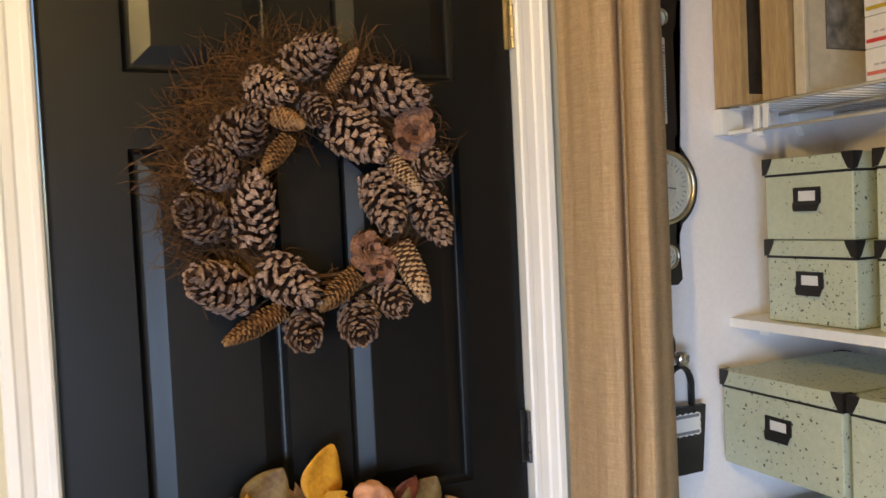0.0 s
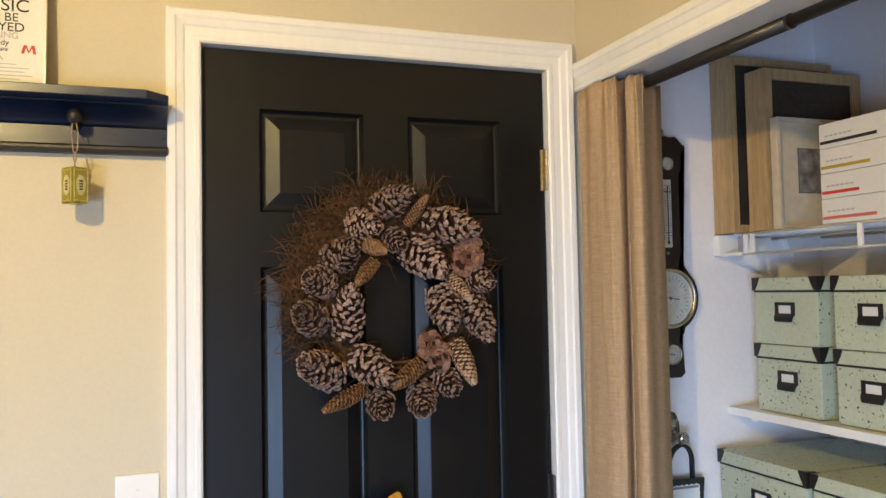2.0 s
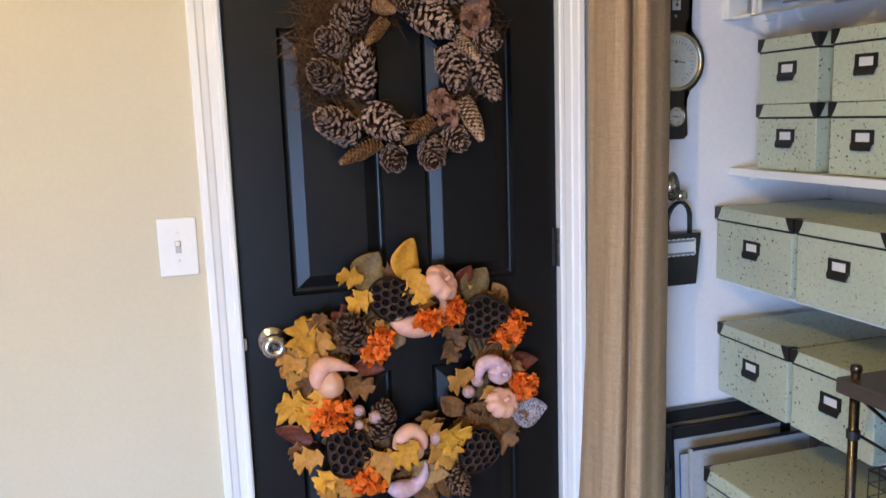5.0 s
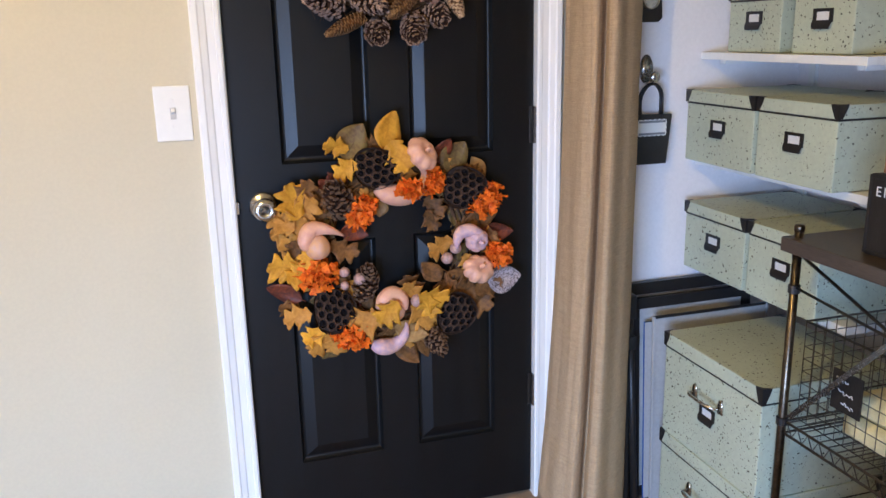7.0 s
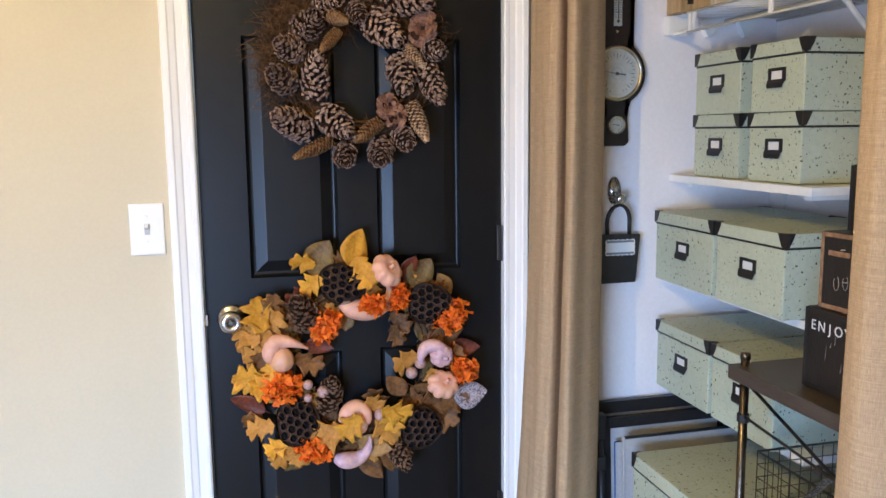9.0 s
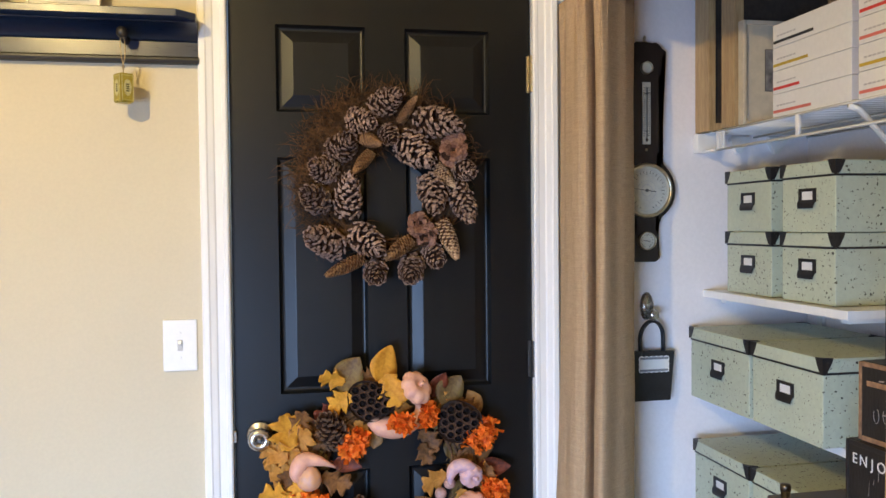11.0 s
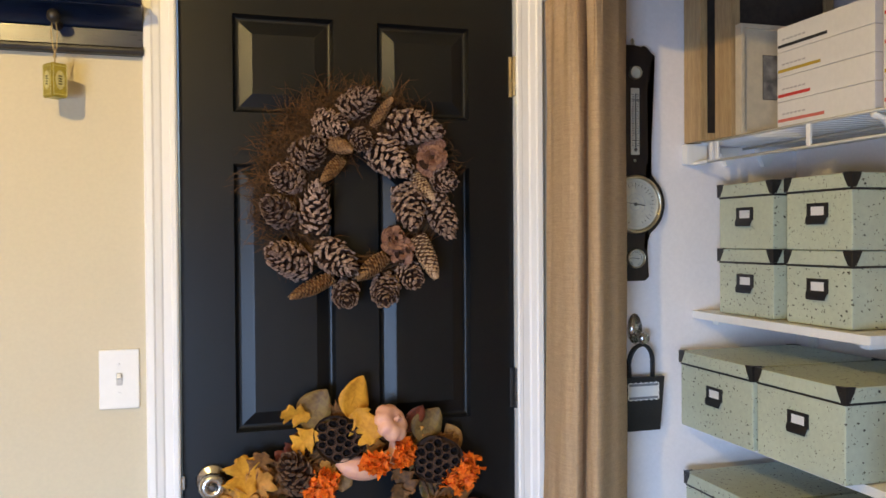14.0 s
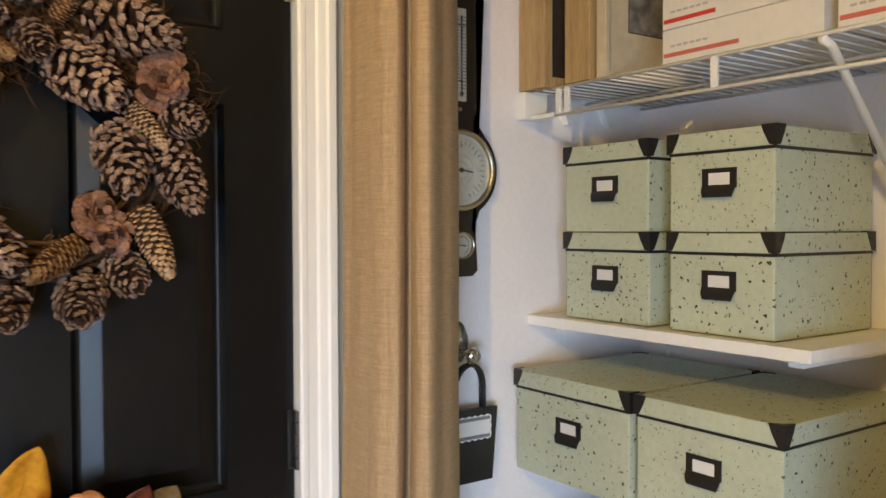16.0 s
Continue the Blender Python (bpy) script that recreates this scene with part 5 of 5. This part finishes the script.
for y0, inks in ((-0.343, (("salmon", 0.52), ("red", 0.37), ("yellow", 0.48), ("black", 0.55))), (-0.630, (("salmon", 0.55), ("yellow", 0.5), ("salmon", 0.5), ("red", 0.5), ("green", 0.5))), (-0.908, (("red", 0.5), ("yellow", 0.5), ("black", 0.5), ("salmon", 0.5)))):
    for k, (ink, share) in enumerate(inks):
        carton(y0, y0 - 0.268, TOP + 0.053 * k, 0.053, ink, share)

# ---- barometer on the closet wall ----
bar = thing("barometer", (1.073, W, 1.325), "dark wooden banjo barometer with brass rimmed dials", "barometer")
half = [(0.0, 0.0), (0.027, 0.0), (0.038, 0.010), (0.038, 0.014), (0.034, 0.021), (0.034, 0.074), (0.027, 0.080), (0.024, 0.090), (0.027, 0.102), (0.038, 0.106), (0.041, 0.112), (0.039, 0.118)]
half += [(0.083 * math.cos(a), 0.190 + 0.083 * math.sin(a)) for a in np.linspace(-1.02, 0.92, 17)]
half += [(0.046, 0.262), (0.042, 0.268), (0.032, 0.276), (0.030, 0.286), (0.037, 0.294), (0.040, 0.303), (0.038, 0.400), (0.035, 0.490), (0.043, 0.500), (0.045, 0.541), (0.057, 0.559), (0.047, 0.565), (0.036, 0.577), (0.027, 0.582), (0.018, 0.579), (0.0, 0.582)]
outline = half + [(-u, v) for u, v in half[-2:0:-1]]
bm = bmesh.new()
plate(bm, outline, 0, 0.019, FACING)
bmesh.ops.triangulate(bm, faces=[f for f in bm.faces if len(f.verts) > 4])
part("case", bm, EBONY, bar)
part("finial", lathe(bmesh.new(), [(0.006, 0.578), (0.007, 0.584), (0.003, 0.588), (0.005, 0.594), (0.002, 0.600), (0, 0.602)], Matrix.Translation((0, -0.009, 0)), 14), BRASS, bar, "small brass finial", True)
GLASSY = mat("dial_crystal", (0.62, 0.58, 0.46), 0.08, vary=0.1, scale=18, fine=80, bump=0.0, coat=0.6)
for v, r in ((0.190, 0.0725), (0.056, 0.0245), (0.5135, 0.0165)):
    f = Matrix.Translation((0, -0.019, v)) @ Matrix.Rotation(radians(90), 4, "X")
    dial = part("dial", lathe(bmesh.new(), [(0, 0.003), (r * 0.88, 0.003), (r * 0.92, 0.001), (0, 0.0)], f, 40), GLASSY, bar, "aged ivory dial")
    part("bezel", lathe(bmesh.new(), [(r * 0.87, 0.0), (r * 0.87, 0.006), (r * 0.91, 0.011), (r * 0.97, 0.010), (r, 0.004), (r, 0.0)], f, 48), BRASS, dial, "brass bezel ring", True)
    if r > 0.02:
        bm = bmesh.new()
        for k in range(32):
            a = k / 32 * math.tau
            if abs(a - 1.5 * math.pi) < 0.35:
                continue
            q = f @ Matrix.Rotation(a, 4, "Z")
            plate(bm, [(r * (0.62 if k % 4 else 0.55), -0.0005), (r * 0.72, -0.0005), (r * 0.72, 0.0005), (r * (0.62 if k % 4 else 0.55), 0.0005)], 0.003, 0.0034, q)
        part("scale_marks", bm, INK, dial)
        bm = bmesh.new()
        q = f @ Matrix.Rotation(radians(172), 4, "Z")
        plate(bm, [(-r * 0.35, -0.0014), (r * 0.60, -0.0004), (r * 0.60, 0.0004), (-r * 0.35, 0.0014)], 0.0045, 0.0052, q)
        lathe(bm, [(0, 0.0055), (r * 0.06, 0.0055), (r * 0.06, 0.003), (0, 0.003)], f, 14)
        part("needle", bm, STEEL, dial)
        bm = bmesh.new()
        for q0, q1 in ((0.20, 0.215), (0.36, 0.368), (0.76, 0.768)):
            lathe(bm, [(r * q0, 0.0030), (r * q0, 0.0036), (r * q1, 0.0036), (r * q1, 0.0030)], f, 40)
        part("printed_ring", bm, GREYINK, dial)
thermo = part("thermometer_plate", boxed(-0.0115, 0.0115, -0.0225, -0.019, 0.312, 0.476, 0.001), IVORY, bar, "ivory thermometer scale")
bm = bmesh.new()
tube(bm, [(0, -0.0245, 0.330), (0, -0.0245, 0.462)], 0.0014, 8)
for z in (0.347, 0.446):
    box(bm, -0.009, 0.009, -0.0245, -0.0225, z - 0.001, z + 0.001)
lathe(bm, [(0, -0.006), (0.0045, 0), (0, 0.006)], Matrix.Translation((0, -0.0245, 0.324)), 10)
part("glass_tube", bm, STEEL, thermo, "", True)
bm = bmesh.new()
for k in range(22):
    z = 0.334 + k * 0.006
    box(bm, -0.0095, -0.0045, -0.0231, -0.0225, z, z + 0.0012), box(bm, 0.0045, 0.0095, -0.0231, -0.0225, z, z + 0.0012)
part("scale_marks", bm, INK, thermo)
part("screw", lathe(bmesh.new(), [(0, 0), (0.004, 0), (0.003, 0.002), (0, 0.002)], Matrix.Translation((0, -0.019, 0.298)) @ Matrix.Rotation(radians(90), 4, "X"), 10), BRASS, bar)

# ---- hook with a small black bag-shaped sign ----
hook = thing("wall_hook", (1.080, W, 1.205), "polished nickel wall hook with an oval back plate", "hook")
ring = [(0.019 * math.cos(a / 20 * math.tau), 0.038 * math.sin(a / 20 * math.tau)) for a in range(20)]
bm = plate(bmesh.new(), ring, 0, 0.006, FACING)
bmesh.ops.bevel(bm, geom=[e for e in bm.edges if all(abs(v.co.y + 0.006) < 1e-5 for v in e.verts)], offset=0.003, segments=2, affect="EDGES")
part("back_plate", bm, CHROME, hook, "", True)
bm = tube(bmesh.new(), [(0, -0.004, -0.010), (0, -0.022, -0.016), (0, -0.036, -0.018)], 0.005, 12, taper=[0.007, 0.005, 0.006])
lathe(bm, [(0, 0.0), (0.008, 0.001), (0.014, 0.007), (0.0155, 0.013), (0.012, 0.020), (0, 0.023)], Matrix.Translation((0, -0.033, -0.0175)) @ Matrix.Rotation(radians(97), 4, "X"), 20)
part("knob", bm, CHROME, hook, "round nickel knob", True)
bag = thing("bag_sign", (1.084, W - 0.020, 0.955), "small black bag-shaped tag with a white label, hung on the hook", "bag")
bm = plate(bmesh.new(), [(-0.054, 0), (0.050, 0), (0.062, 0.132), (-0.060, 0.134)], 0, 0.014, FACING)
bmesh.ops.bevel(bm, geom=list(bm.edges), offset=0.0015, segments=1, affect="EDGES")
body = part("bag_body", bm, BLACKMETAL, bag)
pts = []
for u0, u1, v0, v1 in ((-0.040, 0.044, 0.078, 0.118),):
    n = 12
    pts += [(u0 + (u1 - u0) * k / n, v0 - (0.003 if k % 2 else 0)) for k in range(n)]
    pts += [(u1 + (0.002 if k % 2 else 0), v0 + (v1 - v0) * k / 6) for k in range(6)]
    pts += [(u1 - (u1 - u0) * k / n, v1 + (0.003 if k % 2 else 0)) for k in range(n)]
    pts += [(u0 - (0.002 if k % 2 else 0), v1 - (v1 - v0) * k / 6) for k in range(6)]
part("paper_label", plate(bmesh.new(), pts, 0.0142, 0.0150, FACING), PAPER, body, "white scalloped paper label")
LABELGREY = mat("label_border", (0.20, 0.20, 0.21), 0.7, vary=0.3, scale=200, fine=500, bump=0)
bm = bmesh.new()
for v0, v1 in ((0.079, 0.085), (0.111, 0.117)):
    plate(bm, [(-0.038, v0), (0.042, v0), (0.042, v1), (-0.038, v1)], 0.0151, 0.0154, FACING)
part("label_border", bm, LABELGREY, body)
bm = bmesh.new()
for y in (-0.002, -0.011):
    tube(bm, [(-0.036 + 0.004, y, 0.120)] + [(-0.0015 + 0.033 * math.cos(a), y - 0.006 * math.sin(a), 0.165 + 0.048 * math.sin(a)) for a in np.linspace(math.pi, 0, 15)] + [(0.032, y, 0.120)], 0.0038, 8)
part("bag_strap", bm, BLACKMETAL, bag, "black cord straps", True)

# ---- frames leaning at the closet's end ----
BLUEFRAME = mat("blue_frame_edge", (0.03, 0.09, 0.30), 0.4, vary=0.1, bump=0.05)
GREYMAT = mat("grey_backing", (0.42, 0.41, 0.40), 0.8, vary=0.08, scale=8, fine=120, bump=0.1)


def leaning(x0, x1, y, depth, h, border, rim, inner, label, tilt):
    p = thing("leaning_frame", ((x0 + x1) / 2, y, 0.002), label, "picture frame", "frames leaning in the closet")
    m = Matrix.Rotation(radians(-tilt), 4, "X")
    hw = (x1 - x0) / 2
    for a, b, c, d in ((-hw, -hw + border, 0, h), (hw - border, hw, 0, h), (-hw + border, hw - border, 0, border), (-hw + border, hw - border, h - border, h)):
        part("frame_bar", boxed(a, b, 0, depth, c, d, 0.0012), rim if d > c + 0.1 else BLACKMETAL, p, m=m)
    part("picture_face", boxed(-hw + border, hw - border, 0.004, depth * 0.8, border, h - border), inner, p, m=m)
    return p


leaning(1.006, 1.42, -0.085, 0.022, 0.620, 0.034, BLACKMETAL, GREYMAT, "large black picture frame leaning on the closet wall", 4.0)
leaning(1.020, 1.41, -0.122, 0.018, 0.588, 0.030, BLACKMETAL, GREYMAT, "black picture frame leaning on another", 4.0)
leaning(1.049, 1.40, -0.142, 0.003, 0.530, 0.003, BLUEFRAME, GREYMAT, "thin blue edged frame leaning on black frames", 3.5)
leaning(1.056, 1.42, -0.172, 0.010, 0.555, 0.006, GREYMAT, GREYMAT, "grey mounting board leaning on picture frames", 2.5)
tri = thing("folded_stand", (1.005, -0.135, 0.0), "folded black metal tripod stand leaning in the closet corner", "tripod")
part("leg", tube(bmesh.new(), [(0.010, -0.02, 0), (0.0, 0.03, 0.58)], 0.010, 10), BLACKMETAL, tri, "", True)
part("leg", tube(bmesh.new(), [(-0.012, -0.01, 0), (-0.010, 0.03, 0.56)], 0.009, 10), BLACKMETAL, tri, "", True)
part("clamp", boxed(-0.024, 0.014, 0.012, 0.045, 0.545, 0.615, 0.006), BLACKMETAL, tri)
part("clamp", boxed(-0.022, 0.014, 0.006, 0.036, 0.46, 0.50, 0.006), BLACKMETAL, tri)

# ---- metal cart with a wooden top ----
CARTX0, CARTX1, CARTY0, CARTY1 = 1.045, 1.48, -0.620, -1.30
TOPZ = 0.893
cart = thing("rolling_cart", (CARTX0, CARTY0, 0), "metal kitchen cart with a dark wooden top and wire shelves", "cart")
LX, LY = CARTX1 - CARTX0, CARTY1 - CARTY0
part("wooden_top", boxed(0, LX, LY, -0.006, TOPZ - 0.030, TOPZ, 0.003), WALNUT, cart, "dark brown wooden top")
for x, y in ((0.027, -0.026), (0.027, LY + 0.03), (LX - 0.036, -0.030), (LX - 0.036, LY + 0.03)):
    bm = tube(bmesh.new(), [(x, y, 0.03), (x, y, TOPZ + 0.020)], 0.0092, 16)
    lathe(bm, [(0.0092, 0), (0.0105, 0.001), (0.0105, 0.010), (0.009, 0.014), (0, 0.015)], Matrix.Translation((x, y, TOPZ + 0.012)), 16)
    post = part("post", bm, CARTPOST, cart, "bronzed steel round post", True)
    part("foot", lathe(bmesh.new(), [(0, 0), (0.016, 0), (0.018, 0.012), (0.013, 0.03), (0, 0.03)], Matrix.Translation((x, y, 0.0)), 14), BLACKMETAL, post)
    for z in (TOPZ - 0.110, 0.485):
        part("collar", lathe(bmesh.new(), [(0.0093, -0.010), (0.0125, -0.008), (0.0125, 0.008), (0.0093, 0.010)], Matrix.Translation((x, y, z)), 14), BLACKMETAL, post)
TRAYWIRE = mesh_of(tube(bmesh.new(), [(0, 0, 0), (LX - 0.06, 0, 0)], 0.0016, 5), "tray_wire", STEEL)
for z in (0.485, 0.12):
    for zz in (0.0, -0.028):
        part("tray_rail", tube(bmesh.new(), [(0.03, -0.03, z + zz), (0.03, LY + 0.03, z + zz), (LX - 0.03, LY + 0.03, z + zz), (LX - 0.03, -0.03, z + zz), (0.03, -0.03, z + zz)], 0.003, 6), STEEL, cart)
    for k in range(27):
        part("tray_wire", TRAYWIRE, None, cart, m=Matrix.Translation((0.03, -0.04 - k * 0.0232, z)))
    part("zigzag_wire", tube(bmesh.new(), [(0.03, -0.04 - k * 0.0155, z - 0.028 * (k % 2)) for k in range(40)], 0.0016, 5), STEEL, cart)
part("brace", tube(bmesh.new(), [(0.026, -0.040, TOPZ - 0.035), (0.026, -0.32, TOPZ - 0.135), (0.026, -0.64, TOPZ - 0.035)], 0.0035, 8), STEEL, cart, "", True)
part("brace", tube(bmesh.new(), [(0.024, -0.036, TOPZ - 0.105), (0.024, -0.30, TOPZ - 0.130), (0.024, -0.64, TOPZ - 0.105)], 0.003, 8), STEEL, cart, "", True)
part("flat_strut", plate(bmesh.new(), [(0.036, 0.50), (0.052, 0.50), (0.330, 0.800), (0.314, 0.800)], 0.0, 0.003, Matrix.Translation((0.030, 0, 0)) @ FACING_CLOSET), CHROME, cart, "flat nickel strut")

basket = thing("wire_basket", (CARTX0 + 0.055, CARTY0 - 0.040, 0.488), "wire basket with folded cream towels on the cart", "basket")
BW, BD, BH = 0.44, 0.30, 0.225
bm = bmesh.new()
for k in range(int(BW / 0.026) + 1):
    y = -k * 0.026
    tube(bm, [(0, y, BH), (0, y, 0.002), (BD, y, 0.002), (BD, y, BH)], 0.0011, 5)
for k in range(int(BD / 0.026) + 1):
    x = k * 0.026
    tube(bm, [(x, 0, BH), (x, 0, 0.002)], 0.0011, 5), tube(bm, [(x, -BW, BH), (x, -BW, 0.002)], 0.0011, 5)
for k in range(9):
    z = 0.003 + k * (BH - 0.003) / 8
    r = 0.0011 if k < 8 else 0.0026
    tube(bm, [(0, 0, z), (BD, 0, z), (BD, -BW, z), (0, -BW, z), (0, 0, z)], r, 5)
part("wire_mesh", bm, STEEL, basket, "dark wire mesh")
card = part("chalk_label", boxed(-0.005, -0.0015, -0.168, -0.090, 0.075, 0.160, 0.001), RUSTIC, basket, "black label with white chalk script")
bm = bmesh.new()
CHALK = mat("chalk_script", (0.75, 0.73, 0.70), 0.9, vary=0.1, bump=0)
for j, (u0, u1) in enumerate(((0.012, 0.044), (0.018, 0.058), (0.030, 0.062))):
    v = 0.142 - 0.024 * j
    tube(bm, [(-0.0056, -0.090 - (u0 + (u1 - u0) * k / 20) + 0.0015 * math.sin(k * 1.7), v + 0.0045 * math.sin(k * 1.1 + j) * (0.6 + 0.4 * math.sin(k * 0.7 + 2 * j)) - 0.004 * k / 20) for k in range(21)], 0.0008, 4)
part("chalk_lines", bm, CHALK, card)


def towel(x, y, z, lx, ly, h, seed):
    t = thing("folded_towel", (x, y, z), "folded cream towel in the wire basket", "towel", "towels in the basket")
    bm = boxed(-lx / 2, lx / 2, -ly / 2, ly / 2, 0, h)
    bmesh.ops.subdivide_edges(bm, edges=list(bm.edges), cuts=5, use_grid_fill=True)
    for v in bm.verts:
        c = v.co
        edge = max(abs(c.x) / (lx / 2), abs(c.y) / (ly / 2))
        c.z = h * 0.5 + (c.z - h * 0.5) * (1 - 0.35 * max(0, edge - 0.6) / 0.4) + 0.006 * noise.noise(c * 18 + Vector((seed, 0, 0))) * (c.z > 0.01)
        c.x += 0.006 * noise.noise(c * 14 + Vector((0, seed, 0)))
    part("cloth_fold", bm, CLOTH, t, "", True)


towel(CARTX0 + 0.21, CARTY0 - 0.235, 0.4915, 0.25, 0.20, 0.055, 1)
towel(CARTX0 + 0.21, CARTY0 - 0.430, 0.4915, 0.25, 0.16, 0.075, 2)
towel(CARTX0 + 0.21, CARTY0 - 0.240, 0.547, 0.24, 0.19, 0.050, 3)
towel(CARTX0 + 0.21, CARTY0 - 0.430, 0.567, 0.24, 0.15, 0.085, 4)
towel(CARTX0 + 0.21, CARTY0 - 0.420, 0.653, 0.22, 0.16, 0.075, 5)


def crate(x, y, z, lx, ly, h, words, edge, label, turn=0):
    """A black wooden canister with worn corners; letters on the side that faces the room."""
    c = thing("wooden_canister", (x, y, z), label, "canister", "black canisters on the cart")
    c.rotation_euler[2] = radians(turn)
    bm = bmesh.new()
    box(bm, -lx / 2, lx / 2, -ly / 2, ly / 2, 0, h, 0.004)
    part("canister_body", bm, RUSTIC, c)
    e = 0.006
    for sx in (-1, 1):
        for sy in (-1, 1):
            part("corner_edging", boxed(sx * lx / 2 - (e if sx > 0 else 0.0012), sx * lx / 2 + (0.0012 if sx > 0 else e), sy * ly / 2 - (e if sy > 0 else 0.0012), sy * ly / 2 + (0.0012 if sy > 0 else e), 0.002, h - 0.002, 0.001), edge, c)
    for z0 in (0.001, h - 0.0095):
        part("rim_edging", boxed(-lx / 2 - 0.0014, -lx / 2 + 0.004, -ly / 2 + 0.007, ly / 2 - 0.007, z0, z0 + 0.0085, 0.001), edge, c)
        part("rim_edging", boxed(-lx / 2 + 0.007, lx / 2 - 0.007, ly / 2 - 0.004, ly / 2 + 0.0014, z0, z0 + 0.0085, 0.001), edge, c)
    f = Matrix.Translation((-lx / 2, 0, 0)) @ FACING_CLOSET
    if words:
        for k, ch in enumerate(words):
            lettering(ch, 0.026, f @ Matrix.Translation((-ly / 2 + 0.022 + 0.0215 * k, h - 0.040, 0.0006)), CHALK, c)
    return c, f


c, f = crate(1.175, -0.870, TOPZ, 0.155, 0.165, 0.152, "ENJOY", BLACKMETAL, "black wooden canister lettered in white, on the cart")
SCUFF = mat("scuffed_paint", (0.30, 0.27, 0.23), 0.8, vary=0.4, scale=200, fine=600, bump=0.2)
bm = bmesh.new()
rnd = random.Random(5)
for k in range(9):
    u, v = rnd.uniform(-0.03, 0.06), rnd.uniform(0.03, 0.10)
    plate(bm, [(u, v), (u + 0.002, v + 0.003), (u + 0.003, v + rnd.uniform(0.008, 0.03)), (u + 0.001, v + 0.006)], 0.0002, 0.0005, f)
part("scuffs", bm, SCUFF, c)
c, f = crate(1.185, -0.885, TOPZ + 0.1525, 0.150, 0.160, 0.140, "", RAWEDGE, "black wooden canister with worn copper coloured edges, stacked", 3)
bm = bmesh.new()
for k in range(4):
    u = -0.040 + 0.021 * k
    tube(bm, [f @ Vector((u + 0.006 * math.sin(a), 0.050 + 0.013 * math.cos(a) + 0.004 * k, 0.001)) for a in np.linspace(0.4, 5.4, 11)], 0.0006, 4)
part("pale_script", bm, SCUFF, c, "worn pale script")
bm = bmesh.new()
for k in range(8):
    u, v = rnd.uniform(-0.06, 0.05), rnd.uniform(0.02, 0.11)
    plate(bm, [(u, v), (u + 0.012, v + 0.002), (u + 0.014, v + 0.004), (u + 0.002, v + 0.003)], 0.0002, 0.0006, f)
part("scuffs", bm, SCUFF, c)
part("edge_bar", plate(bmesh.new(), [(-0.062, 0.098), (-0.012, 0.098), (-0.012, 0.107), (-0.062, 0.107)], 0.0002, 0.0012, f), RAWEDGE, c)
crate(1.20, -0.915, TOPZ + 0.293, 0.135, 0.150, 0.118, "ENJOY", BLACKMETAL, "smaller black canister lettered in white, on top", -2)

# yellow bucket beside the cart
tub = thing("yellow_bucket", (0.955, -0.985, 0.0), "tall yellow plastic bin with a pale rim on the floor", "bin")
part("bucket_wall", lathe(bmesh.new(), [(0, 0.0), (0.072, 0.0), (0.090, 0.43), (0.086, 0.43), (0.069, 0.006), (0, 0.006)], None, 32), YELLOW, tub, "", True)
part("rim", lathe(bmesh.new(), [(0.084, 0.428), (0.084, 0.436), (0.088, 0.441), (0.094, 0.439), (0.096, 0.432), (0.091, 0.427)], None, 36), CLOTH, tub, "pale rolled rim", True)

# dried sprig on the coat rack
sprig = thing("dried_sprig", (-0.515, W - 0.05, 1.9215), "small sprig of dried brown and olive leaves on the rack", "plant")
rnd = random.Random(3)
part("stem", tube(bmesh.new(), [(-0.02, 0, 0.0), (-0.01, -0.005, 0.03), (0.0, -0.01, 0.06)], 0.002, 6), STRAW, sprig)
for k in range(16):
    tone = ("olive", "amber", "brown")[k % 3]
    me = leaf_mesh("small_leaf", rnd.uniform(0.026, 0.042), rnd.uniform(0.012, 0.02), 2.0 if k % 2 else 0, LEAF[tone], 0.3, 60 + k)
    part("leaf", me, None, sprig, m=on_wreath(rnd.uniform(-0.05, 0.022), rnd.uniform(0.008, 0.070), rnd.uniform(-0.02, 0.01), rnd.uniform(0, 360), rnd.uniform(-30, 30), rnd.uniform(-40, 40)))
